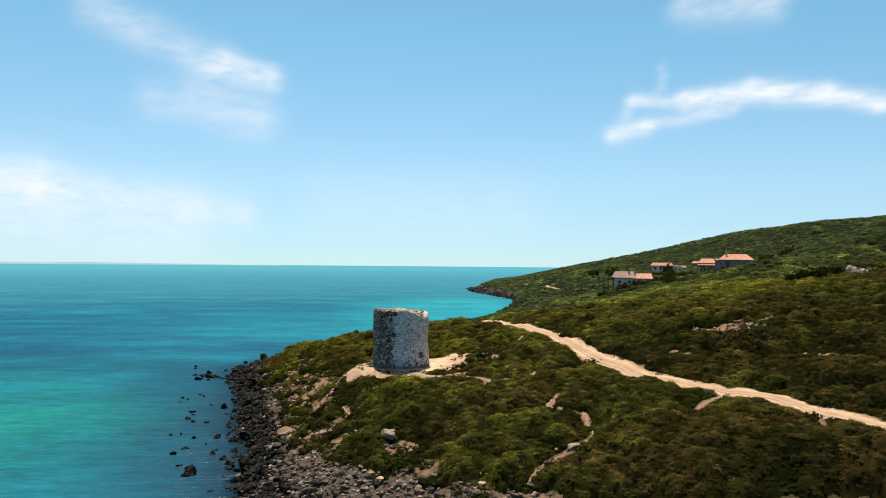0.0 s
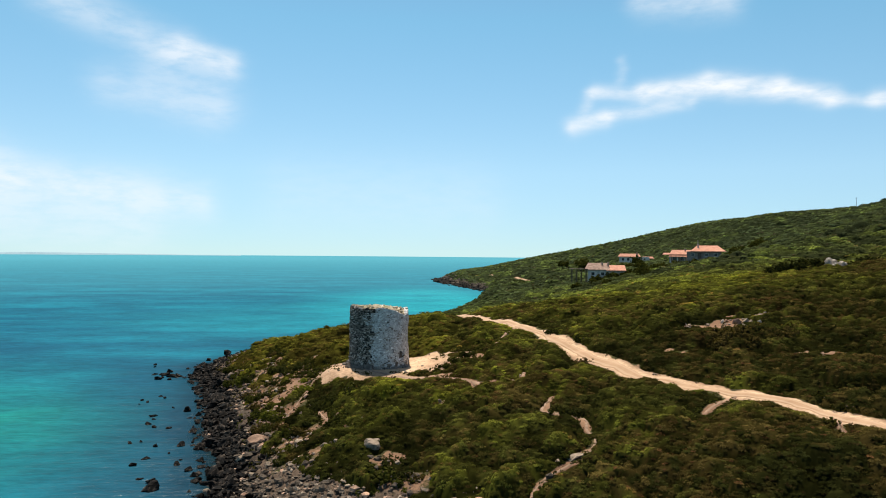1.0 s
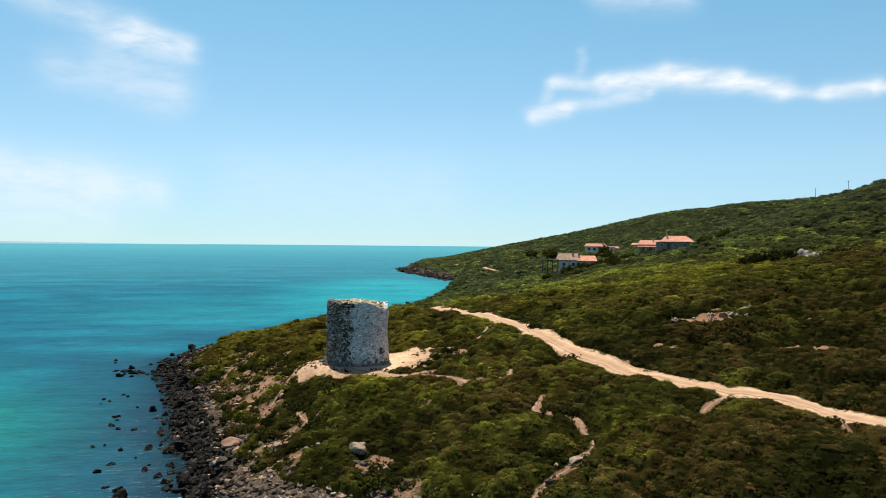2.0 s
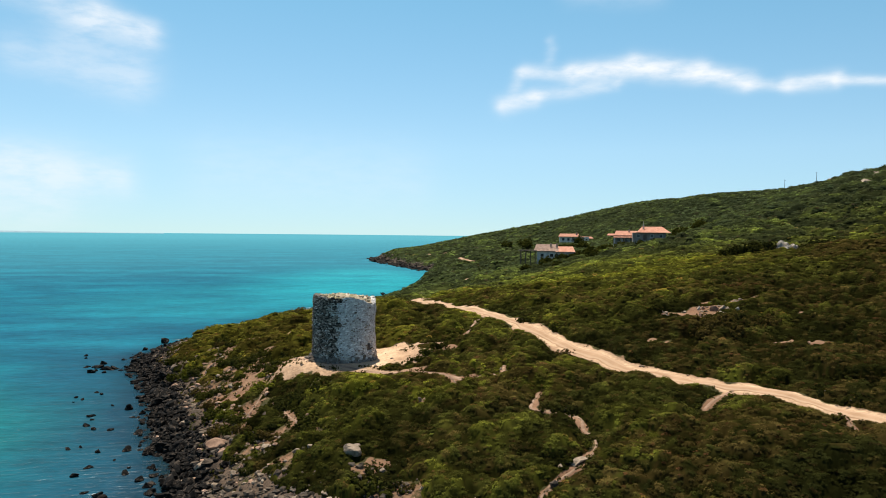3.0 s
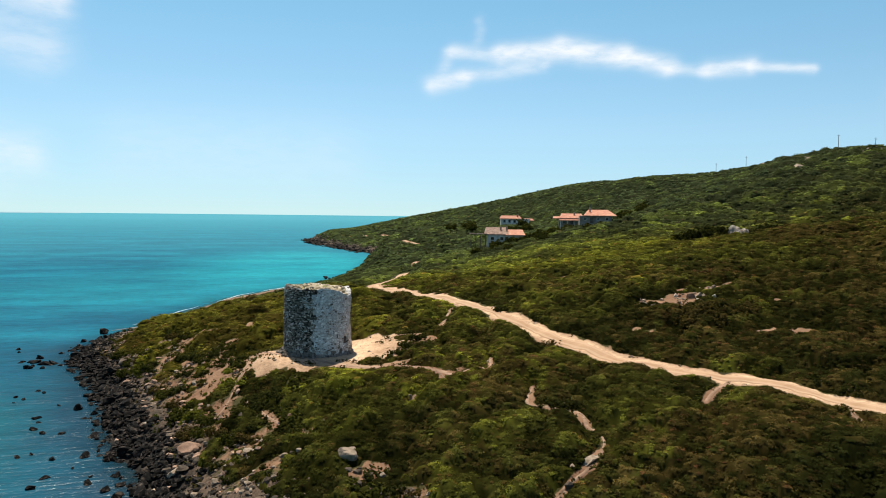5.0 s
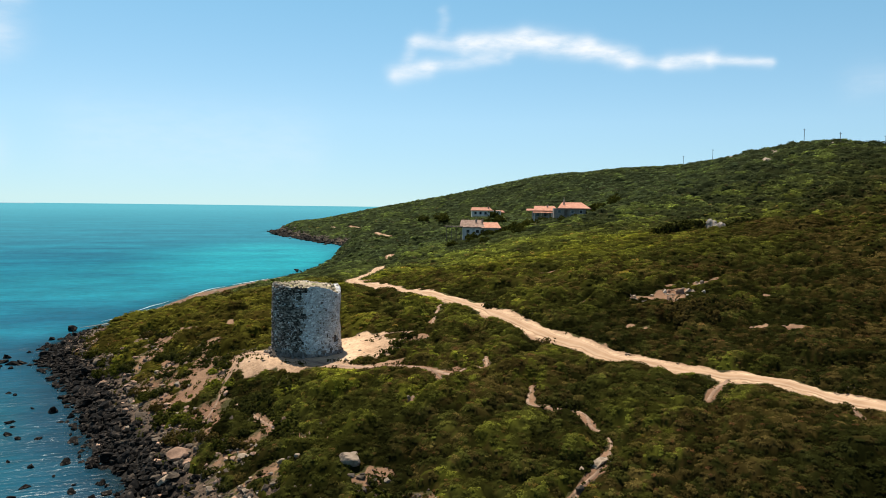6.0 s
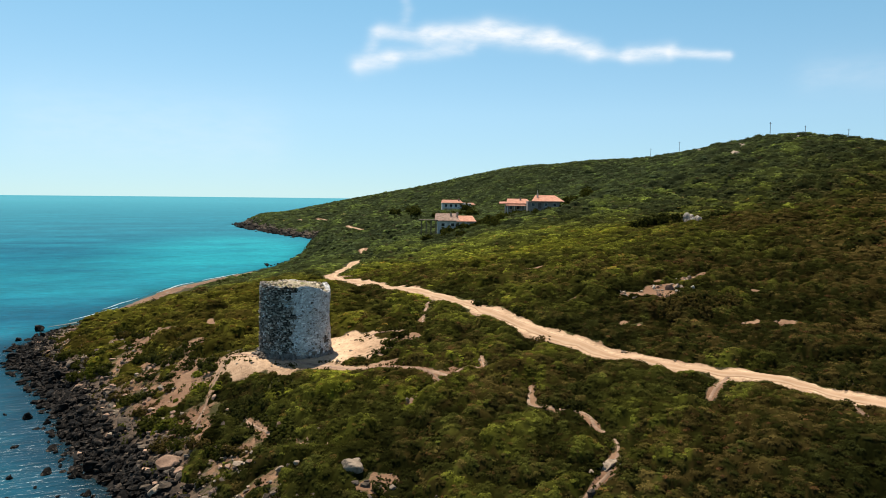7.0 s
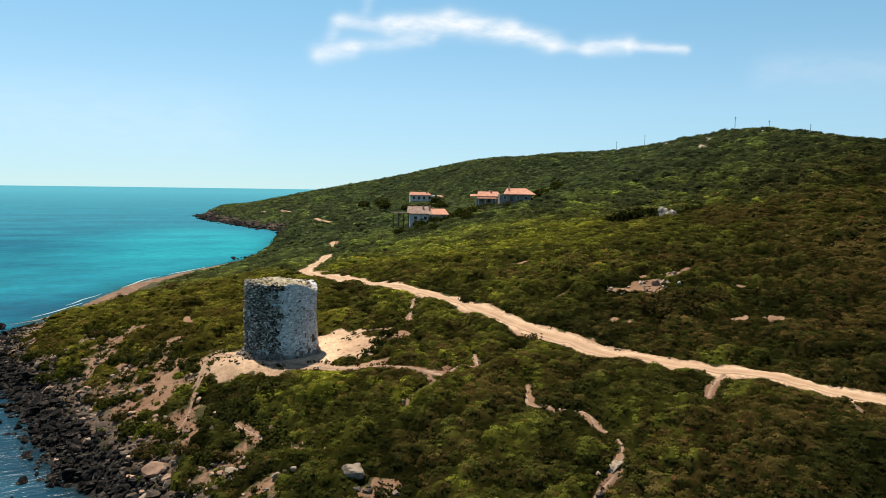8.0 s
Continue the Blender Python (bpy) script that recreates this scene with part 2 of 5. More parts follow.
def render_material():
    """Thin lime render over rubble masonry: the stones show through as paler and darker patches between eroded joints."""
    m, n = material("lime_render")
    at = n.put("TexCoord").outputs["Object"]
    wavy = n.vec("ADD", n.vec("MULTIPLY", at, (2.4, 2.4, 3.6)), n.vec("MULTIPLY", n.noise(at, 1.5, 3, 0.6, out=1), (0.5, 0.5, 0.5)))
    cell = n.put("TexVoronoi", {"Vector": wavy, "Scale": 1.0})
    rim_ = n.put("TexVoronoi", {"Vector": wavy, "Scale": 1.0})
    rim_.feature = "DISTANCE_TO_EDGE"
    tone = n.put("SeparateXYZ", {0: cell.outputs["Color"]}).outputs[0]
    fine, coarse, pits = n.noise(at, 7.0, 5, 0.7), n.noise(at, 0.7, 4), n.noise(at, 2.6, 5, 0.65, warp=0.5)
    c = n.mix(tone, (0.44, 0.42, 0.40), (0.90, 0.88, 0.85))
    c = n.mix(n.ramp(rim_.outputs["Distance"], (0.0, 0.6), (0.14, 0.0)), c, (0.30, 0.28, 0.26))
    c = n.mix(n.ramp(coarse, (0.4, 0.0), (0.7, 0.5)), c, (0.42, 0.40, 0.38))
    c = n.mix(n.ramp(fine, (0.45, 0.0), (0.8, 0.5)), c, (0.24, 0.225, 0.21))
    c = n.mix(n.ramp(pits, (0.58, 0.0), (0.66, 0.9)), c, (0.09, 0.08, 0.072))
    high = n.math("ADD", n.math("MINIMUM", rim_.outputs["Distance"], 0.2), n.math("MULTIPLY", fine, 0.3))
    return finish(m, n, c, 0.92, high, 0.25)


RENDERING = render_material()
RUBBLE_FILL = speckled("dry_earth_fill", (0.20, 0.165, 0.12), (0.42, 0.35, 0.26), 0.8, 1.2, (0.16, 0.15, 0.06), 0.95, 0.1)
# dark stone colour that paints the shade inside the tower's hollow
SHADE_HOLE = speckled("hollow_shade_stone", (0.05, 0.045, 0.04), (0.12, 0.10, 0.09), 1.0)
WHITEWASH = speckled("whitewashed_wall", (0.66, 0.60, 0.53), (0.82, 0.76, 0.68), 0.4, 0.5, (0.45, 0.42, 0.38), 0.85, 0.02)
PLASTER_TAN = speckled("sandy_plaster", (0.26, 0.21, 0.17), (0.38, 0.31, 0.26), 0.4, 0.5, (0.28, 0.25, 0.22), 0.9, 0.02)
TERRACOTTA = speckled("terracotta_tile", (0.33, 0.15, 0.10), (0.50, 0.26, 0.18), 0.7, 0.9, (0.30, 0.15, 0.10), 0.85, 0.03)
OLD_TILE = speckled("old_brown_tile", (0.20, 0.13, 0.10), (0.36, 0.25, 0.20), 0.7, 0.9, (0.12, 0.09, 0.07), 0.9, 0.03)
DARK_GLASS = speckled("dark_window_glass", (0.02, 0.025, 0.03), (0.035, 0.04, 0.05), 0.5, rough=0.12, depth=0.001, specular=0.5)
TIMBER = speckled("grey_timber", (0.09, 0.065, 0.05), (0.18, 0.14, 0.11), 2.0, rough=0.85, depth=0.01)
FOAM = speckled("sea_foam", (0.40, 0.45, 0.46), (0.58, 0.62, 0.62), 1.2, rough=0.8, depth=0.05)
PATH_SOIL = speckled("trodden_soil", (0.20, 0.125, 0.085), (0.37, 0.25, 0.175), 0.4, 0.8, (0.11, 0.075, 0.05), 0.95, 0.04)
SAND = speckled("wet_sand", (0.15, 0.115, 0.085), (0.26, 0.21, 0.16), 0.3, rough=0.8, depth=0.02)
# this blue is air haze put into the land's colour
HAZE_TINT_LAND = speckled("painted_haze_land", (0.20, 0.30, 0.36), (0.24, 0.34, 0.40), 0.003, rough=1.0, depth=0.0)

# ---------------------------------------------------------------- lie of the land
COAST = [(900, -420), (420, -150), (180, -10), (75, 36), (25, 56), (-4, 71), (-21, 86), (-29, 97), (-31, 109), (-34, 122), (-40, 138), (-44, 158), (-50, 178),
         (-57, 195), (-59, 214), (-55, 232), (-48, 245), (-40, 263), (-24, 312), (-7, 338), (12, 364), (28, 391), (44, 445), (64, 515), (86, 575), (82, 597), (69, 644), (60, 700),
         (51, 760), (44, 845), (62, 960), (160, 1080), (500, 1300), (1500, 1700), (4800, 2600), (4800, -1500)]
HILL_SPOTS = ([(-30 + 40 * i, 50 + 42 * j, 36) for j in range(5) for i in range(5)] + [(50 + 75 * i, 255 + 80 * j, 56) for j in range(4) for i in range(6)]
              + [(150, 620, 75), (90, 720, 60), (170, 800, 90), (75, 850, 60), (330, 650, 110), (230, 170, 60), (330, 200, 70), (520, 400, 120), (-6, 250, 32), (16, 332, 28), (40, 400, 28)])
HILL_RISE = [-14.6, 2.9, 7.0, -3.9, 6.8, 6.7, -1.6, -3.1, 3.1, 16.5, -1.9, -0.1, 9.3, -0.8, 4.4, 3.2, 0.2, 5.8, -1.2, 12.6, -6.2, 7.9, -11.1, 7.0, -12.8, 5.3, 20.1, 4.8, 25.4, -0.7, 0.4, 0.5, -2.8, 22.1, 26.3, 17.6, 4.4, 13.6, 12.8, -3.7, 8.5, 31.5, 6.0, -4.9, -11.4, 16.8, 21.2, -0.5, -0.1, -6.4, -10.6, 18.6, -6.3, 56.6, 12.6, 16.0, 9.0, -2.4, -4.6, -2.8]
TOWER = Vector((-8.0, 135.25, 12.75))
TRACK = [(36.5, 278), (34, 272), (26, 254), (17, 226), (12.6, 207), (12.3, 192), (14, 178), (16.5, 164), (19.2, 152), (22, 142), (23.7, 132.3), (26.3, 121), (29.2, 114.4),
         (31.6, 108.3), (35, 102.4), (37.9, 97.7), (40.5, 94.6), (42.8, 91.2), (44.1, 87.4), (45.6, 84.3), (47.6, 80), (50, 74), (54, 62), (60, 50)]
FAR_TRACK = [(44.6, 296), (46.8, 303), (47.2, 309), (50, 320), (51.5, 326)]
FAR_PATHS = [[(107, 730), (110, 713), (114, 700)], [(61, 394), (61.5, 386), (65, 379)], [(93, 742), (95, 730)]]
FOOTPATHS = [
    ([(-16.6, 138.8), (-13.1, 132.3), (-7.8, 127.7), (-2.5, 124.2), (4.1, 119.9), (6.7, 117), (8.9, 113.7)], 0.75),
    ([(6.7, 117), (6.7, 112.3), (3.1, 110.8), (1.3, 108.6)], 0.5),
    ([(17.6, 147), (14, 139.5), (11.6, 134.8), (7.7, 134.9), (3, 136)], 0.55),
    ([(8.9, 113.7), (12.3, 116.2), (13.4, 113.4), (15, 118.1)], 0.4),
    ([(-17.6, 121.8), (-14.4, 112.3), (-9.1, 103.7)], 0.5),
    ([(16.9, 106.6), (14.7, 102.1), (19, 98), (18.6, 94.3), (18.5, 90.1), (15, 86.3), (11, 84.5), (9, 82)], 0.5),
    ([(-17.2, 139.2), (-19.9, 133.3), (-21.9, 127.1), (-24.4, 125.1)], 0.5),
    ([(38.4, 96), (34.6, 94), (32.6, 92.6)], 0.5),
    ([(45.2, 85), (43.4, 82.4), (42.4, 79)], 0.6),
]
# bare or stony spots: x, y, half width, half depth
CLEARINGS = [(-6.0, 134.2, 10.6, 9.8), (-16.0, 134.5, 3.2, 4.0), (-20.5, 137.5, 1.6, 2.6), (4.5, 131.2, 3.4, 1.6), (2.3, 122.8, 3.2, 1.5), (38, 117.2, 0.9, 0.5), (39.8, 115.8, 0.8, 0.5), (54.5, 108.4, 2.2, 1.1), (57.5, 105.4, 1.6, 1.0), (42, 154, 4.0, 1.6), (50, 152, 2.6, 1.3), (-18.6, 166.5, 1.3, 3.6),
             (-6, 96.5, 3.0, 1.2), (113, 386, 5, 2), (-22.5, 142, 2.2, 2.4), (-29.5, 158, 1.2, 2.0), (12.5, 203, 4.5, 3.5), (8.6, 115.4, 2.0, 1.2), (110, 715, 3, 14), (53, 127.2, 5.4, 2.2), (47.5, 123.2, 3.6, 1.5), (59.5, 129.5, 4.4, 2.0), (113, 190.6, 4.0, 2.2), (64, 118, 2.0, 0.9), (36, 131, 1.6, 0.8), (86, 140, 2.6, 1.0)]

TABLE = np.random.RandomState(5).rand(256, 256)


def grain(x, y, size, seed=0):
    """Smooth random relief between 0 and 1."""
    x, y = np.asarray(x) / size + 17.3 * seed, np.asarray(y) / size + 9.1 * seed
    i, j = np.floor(x).astype(int), np.floor(y).astype(int)
    u, v = x - i, y - j
    u, v = u * u * (3 - 2 * u), v * v * (3 - 2 * v)
    a, b, c, d = TABLE[i % 256, j % 256], TABLE[(i + 1) % 256, j % 256], TABLE[i % 256, (j + 1) % 256], TABLE[(i + 1) % 256, (j + 1) % 256]
    return a * (1 - u) * (1 - v) + b * u * (1 - v) + c * (1 - u) * v + d * u * v


def near_line(x, y, line):
    best = np.full(np.shape(x), 1e9)
    for (ax, ay), (bx, by) in zip(line, line[1:]):
        dx, dy = bx - ax, by - ay
        k = np.clip(((x - ax) * dx + (y - ay) * dy) / (dx * dx + dy * dy), 0, 1)
        best = np.minimum(best, np.hypot(x - ax - k * dx, y - ay - k * dy))
    return best


def inland(x, y):
    """Distance from the shore, positive on land."""
    best = near_line(x, y, COAST + COAST[:1])
    inside = np.zeros(np.shape(x), bool)
    for (ax, ay), (bx, by) in zip(COAST, COAST[1:] + COAST[:1]):
        cross = (ay > y) != (by > y)
        inside ^= cross & (x < ax + (y - ay) * (bx - ax) / ((by - ay) if by != ay else 1e-9))
    return np.where(inside, best, -best)


def land(x, y):
    """Height of the ground."""
    x, y = np.asarray(x, float), np.asarray(y, float)
    d = inland(x, y)
    beach = np.clip((y - 225) / 40, 0, 1) * np.clip((420 - y) / 40, 0, 1)
    bank = (8.0 - 5.0 * beach) * (1 - np.exp(-(np.maximum(d, 0) / (13.0 + 10 * beach)) ** 1.4))
    z = np.where(d > 0, bank - 0.12 * (1 - beach) + 0.3 * beach, np.maximum(-9.0, 0.3 * beach - 0.12 * (1 - beach) + d * 0.12))
    rise = np.clip(d / (22.0 + 22 * np.clip((y - 225) / 40, 0, 1) * np.clip((384 - y) / 50, 0, 1)), 0, 1) ** 1.3
    for (a, b, s), h in zip(HILL_SPOTS, HILL_RISE):
        z = z + h * rise * np.exp(-((x - a) ** 2 + (y - b) ** 2) / (2 * s * s))
    k = np.clip((np.hypot(x - TOWER.x, y - TOWER.y) - 6.5) / 6.0, 0, 1)
    z = z * k + TOWER.z * (1 - k)
    rough = np.clip(d / 6.0, 0, 1)
    return z + rough * k * (0.9 * (grain(x, y, 7.0, 1) - 0.5) + 0.35 * (grain(x, y, 2.2, 2) - 0.5)) + np.clip(1 - abs(d - 5) / 9, 0, 1) * 1.1 * (grain(x, y, 3.0, 3) - 0.5)


def bareness(x, y):
    """How bare the ground is: 0 overgrown, 1 open soil."""
    wob = (grain(x, y, 2.6, 4) - 0.5) * 1.5 + (grain(x, y, 0.9, 5) - 0.5) * 0.6
    b = np.clip(1.5 - (near_line(x, y, TRACK) - 0.35 + 1.3 * wob) / 1.4, 0, 1)
    for line, wide in FOOTPATHS + [(FAR_TRACK, 2.6)] + [(p, 2.0) for p in FAR_PATHS]:
        b = np.maximum(b, np.clip(1.25 - (near_line(x, y, line) + 0.55 * wob) / (wide * 1.1), 0, 1))
    for cx, cy, rx, ry in CLEARINGS:
        q = np.hypot((x - cx) / rx, (y - cy) / ry)
        turn = np.arctan2(y - cy, x - cx)
        q = q * (1 + (0.06 if rx > 9 else 0.24) * np.sin(3 * turn + cx) + (0.05 if rx > 9 else 0.2) * np.sin(5 * turn + cy))
        b = np.maximum(b, np.clip((1.12 - q) * (3 if rx > 9 else 1.7) + wob * (0.75 if rx > 9 else 1.15), 0, 1))
    d = inland(x, y)
    slope = np.clip(1.1 - (d - 13 - 7 * np.clip((y - 112) / 12, 0, 1) * np.clip((190 - y) / 15, 0, 1)) / 10, 0, 1) * np.where(y < 235, 1, 0.3)
    u, v = 0.93 * x + 0.36 * y, 0.93 * y - 0.36 * x  # across and along the bank
    b = np.maximum(b, np.clip(slope * 1.3 * (0.75 * grain(u / 1.7, v, 4.2, 6) + 0.45 * grain(u, v, 1.8, 7)) - 0.42, 0, 1))
    b = np.where((y < 102) & (x < 22) & (d < 9.0 + 3.0 * np.clip((x + 14) / 10, 0, 1) + 3.5 * grain(x, y, 4, 9)), 1.0, b)
    return np.where(d < 3.5 + 3 * grain(x, y, 6, 8), 1.0, b)


def sandiness(x, y):
    """Where the soil is pale trodden sand: the tower's yard and the verges of the tracks."""
    yard = np.clip(1.6 - np.hypot((x + 6.2) / 11.5, (y - 135) / 10.5) * 1.1, 0, 1)
    return np.clip(np.maximum(yard, np.clip(1.5 - near_line(x, y, TRACK) / 1.7, 0, 1)) + 0.2 * grain(x, y, 4, 28), 0, 1)


def axis(low, fine_low, fine_high, high, step, back, ahead):
    mid = list(np.arange(fine_low, fine_high, step))
    out, s, v = [], step, fine_high
    while v < high:
        out.append(v)
        s *= ahead
        v += s
    lead, s, v = [], step * back, fine_low - step
    while v > low:
        lead.append(v)
        s *= back
        v -= s
    return np.array([low] + lead[::-1] + mid + out + [high])


def sheet(name, xs, ys, height, mat, fields=()):
    gx, gy = np.meshgrid(xs, ys)
    z = height(gx, gy)
    co = np.stack([gx, gy, z], -1).reshape(-1, 3)
    nx, ny = len(xs), len(ys)
    idx = np.arange(nx * ny).reshape(ny, nx)
    quads = np.stack([idx[:-1, :-1], idx[:-1, 1:], idx[1:, 1:], idx[1:, :-1]], -1).reshape(-1, 4)
    ob = new(name, mesh_of(name, co, quads, mat, True))
    for key, f in fields:
        a = ob.data.attributes.new(key, "FLOAT", "POINT")
        a.data.foreach_set("value", f(gx, gy).ravel().astype(np.float32))
    return ob


def mesh_of(name, co, faces, mat, smooth=False):
    """A mesh from arrays of corners and faces (all with as many sides)."""
    me = bpy.data.meshes.new(name)
    n = faces.shape[1]
    me.vertices.add(len(co))
    me.vertices.foreach_set("co", np.asarray(co, np.float32).ravel())
    me.loops.add(faces.size)
    me.loops.foreach_set("vertex_index", faces.astype(np.int32).ravel())
    me.polygons.add(len(faces))
    me.polygons.foreach_set("loop_start", np.arange(0, faces.size, n, dtype=np.int32))
    me.polygons.foreach_set("use_smooth", np.full(len(faces), smooth))
    me.materials.append(mat)
    me.update(calc_edges=True)
    me.validate()
    return me


# rocky also reaches under the foreshore stones, painting the gaps between them darker
ground = sheet("ground", axis(-4800, -64, 78, 4800, 0.7, 1.09, 1.035), axis(-1500, 66, 200, 4800, 0.8, 1.09, 1.028), land, GROUND,
               [("bare", bareness), ("rocky", lambda x, y: np.clip(1.25 - (inland(x, y) - np.where((y < 102) & (x < 22), 7, 2)) / 10, 0, 1) * np.where(y < 240, 1, np.where(y > 500, 1.0, 0.5))), ("sandy", sandiness), ("shore", lambda x, y: np.clip(1.2 - (inland(x, y) - 1) / 8, 0, 1) * np.clip((245 - y) / 10, 0, 1))])
tagged(ground, "scrub-covered coastal headland with sandy soil showing through", "ground", kind="structure")


def sea():
    radii = list(np.arange(0, 190, 2.0))
    step = 2.0
    while radii[-1] < 4880:
        step *= 1.05
        radii.append(radii[-1] + step)
    radii[-1] = 4900
    turn = np.linspace(0, 2 * math.pi, 289)[:-1]
    r, a = np.meshgrid(radii, turn, indexing="ij")
    x, y = -50 + r * np.cos(a), 160 + r * np.sin(a)
    co = np.stack([x, y, np.zeros_like(x)], -1).reshape(-1, 3)
    idx = np.arange(x.size).reshape(x.shape)
    nxt = np.roll(idx, -1, 1)
    quads = np.stack([idx[:-1], idx[1:], nxt[1:], nxt[:-1]], -1).reshape(-1, 4)
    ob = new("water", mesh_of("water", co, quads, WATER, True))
    d = -inland(x, y)
    bay = 0.9 * np.exp(-(((x - 2) / 62) ** 2 + ((y - 440) / 150) ** 2)) + 0.8 * np.exp(-(((x - 25) / 50) ** 2 + ((y - 560) / 110) ** 2)) + 0.4 * np.exp(-(((x + 75) / 60) ** 2 + ((y - 360) / 60) ** 2))
    spot = 1.0 * np.exp(-(((x + 84) / 30) ** 2 + ((y - 132) / 46) ** 2)) + 0.3 * np.exp(-(((x + 120) / 30) ** 2 + ((y - 200) / 30) ** 2))
    # among these, far sets how much painted haze the water takes
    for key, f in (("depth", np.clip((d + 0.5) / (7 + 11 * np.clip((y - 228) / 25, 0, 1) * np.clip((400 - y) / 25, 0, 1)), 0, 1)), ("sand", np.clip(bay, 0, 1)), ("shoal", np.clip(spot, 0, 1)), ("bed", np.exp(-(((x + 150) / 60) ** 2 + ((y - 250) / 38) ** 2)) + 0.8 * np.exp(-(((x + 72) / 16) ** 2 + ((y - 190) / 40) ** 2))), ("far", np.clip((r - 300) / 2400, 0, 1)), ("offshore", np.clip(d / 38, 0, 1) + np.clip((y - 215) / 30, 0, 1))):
        at = ob.data.attributes.new(key, "FLOAT", "POINT")
        at.data.foreach_set("value", f.ravel().astype(np.float32))
    return tagged(ob, "clear turquoise sea with darker weed and rippled surface", "sea", kind="structure")


sea()


def smooth_line(line, step):
    pts = [Vector((*p, 0)) for p in line]
    out = []
    for i in range(len(pts) - 1):
        p0, p1, p2, p3 = pts[max(i - 1, 0)], pts[i], pts[i + 1], pts[min(i + 2, len(pts) - 1)]
        n = max(2, int((p2 - p1).length / step))
        for k in range(n):
            t = k / n
            out.append(0.5 * ((2 * p1) + (p2 - p0) * t + (2 * p0 - 5 * p1 + 4 * p2 - p3) * t * t + (3 * p1 - p0 - 3 * p2 + p3) * t ** 3))
    return out + [pts[-1]]


def ribbon(name, line, half, step, lift, label, seed, mat=ROAD):
    """A worn strip of earth that lies on the ground, with uneven edges and two ruts."""
    mids = smooth_line(line, step)
    across = np.linspace(-1.0, 1.0, 11)
    xs, ys, rut = [], [], []
    for i, p in enumerate(mids):
        d = (mids[min(i + 1, len(mids) - 1)] - mids[max(i - 1, 0)]).normalized()
        wl = half * (0.45 + 0.75 * grain(p.x, p.y, 3, seed) + 0.6 * grain(p.x, p.y, 0.9, seed + 1))
        wr = half * (0.45 + 0.75 * grain(p.x, p.y, 3, seed + 2) + 0.6 * grain(p.x, p.y, 0.9, seed + 3))
        for s in across:
            w = s * (wl if s < 0 else wr)
            xs.append(p.x + d.y * w), ys.append(p.y - d.x * w), rut.append(math.exp(-((abs(s) - 0.5) / 0.17) ** 2))
    xs, ys, rut = np.array(xs), np.array(ys), np.array(rut)
    s = np.tile(across, len(mids))
    z = land(xs, ys) + lift * (1 - abs(s) ** 4) - 0.12 * abs(s) ** 8 - 0.03 * rut
    idx = np.arange(len(xs)).reshape(len(mids), len(across))
    quads = np.stack([idx[:-1, :-1], idx[:-1, 1:], idx[1:, 1:], idx[1:, :-1]], -1).reshape(-1, 4)[:, ::-1]
    ob = new(name, mesh_of(name, np.stack([xs, ys, z], -1), quads, mat, True))
    a = ob.data.attributes.new("rut", "FLOAT", "POINT")
    a.data.foreach_set("value", rut.astype(np.float32))
    return tagged(ob, label, "road" if name == "road" else "footpath", kind="structure")


ribbon("road", TRACK, 1.0, 0.6, 0.12, "pale sandy dirt track winding through low scrub", 20)
ribbon("road", FAR_TRACK, 0.9, 0.8, 0.15, "distant stretch of sandy dirt track between bushes", 24)
for i, line in enumerate(FAR_PATHS):
    ribbon("footpath", line, 0.8, 1.0, 0.15, "pale bare path far off on the hillside", 70 + i)
for i, (line, wide) in enumerate(FOOTPATHS):
    ribbon("footpath", line, wide * 0.42, 0.35, 0.06, "narrow trodden footpath of pale earth between shrubs", 30 + 4 * i, PATH_SOIL)

# far land on the horizon, with the haze painted into its blue
cols = np.linspace(-48, -12, 80)
ridge = 3 + 15 * np.sin(np.radians((cols + 48) * 5)).clip(0) * np.array([0.4 + 0.8 * grain(c, 0, 5, 3) for c in cols]) * np.clip((-12 - cols) / 14, 0, 1)
co = [(4650 * math.sin(radians(c)), 4650 * math.cos(radians(c)), -4) for c in cols] + [(4700 * math.sin(radians(c)), 4700 * math.cos(radians(c)), h) for c, h in zip(cols, ridge)]
co += [(4790 * math.sin(radians(c)), 4790 * math.cos(radians(c)), -4) for c in cols]
faces = np.array([[k * 80 + i, k * 80 + i + 1, k * 80 + 81 + i, k * 80 + 80 + i] for k in range(2) for i in range(79)])
tagged(new("backdrop", mesh_of("backdrop", np.array(co), faces, HAZE_TINT_LAND, True)), "low coast on the far horizon, its blue haze painted in", "distant coast", kind="structure")

# ---------------------------------------------------------------- makers


def part(name, bm, mat, parent=None, label="", smooth=False):
    """Links a bmesh as one mesh object, under a thing where one is given."""
    me = bpy.data.meshes.new(name)
    for f in bm.faces:
        f.smooth = smooth
    bm.to_mesh(me)
    bm.free()
    me.materials.append(mat)
    ob = new(name, me)
    ob.parent = parent
    return tagged(ob, label)


def thing(name, where, label, category, group="", kind="", rz=0.0):
    ob = new(name)
    ob.matrix_world = pose(*where, 0, 0, rz)
    bpy.context.view_layer.update()
    return tagged(ob, label, category, group, kind)


def box(bm, x0, x1, y0, y1, z0, z1, bevel=0.0):
    m = Matrix.Translation(((x0 + x1) / 2, (y0 + y1) / 2, (z0 + z1) / 2)) @ Matrix.Diagonal((x1 - x0, y1 - y0, z1 - z0, 1))
    made = bmesh.ops.create_cube(bm, size=1, matrix=m)["verts"]
    if bevel:
        bmesh.ops.bevel(bm, geom=list({e for v in made for e in v.link_edges}), offset=bevel, segments=1, affect="EDGES")
    return bm


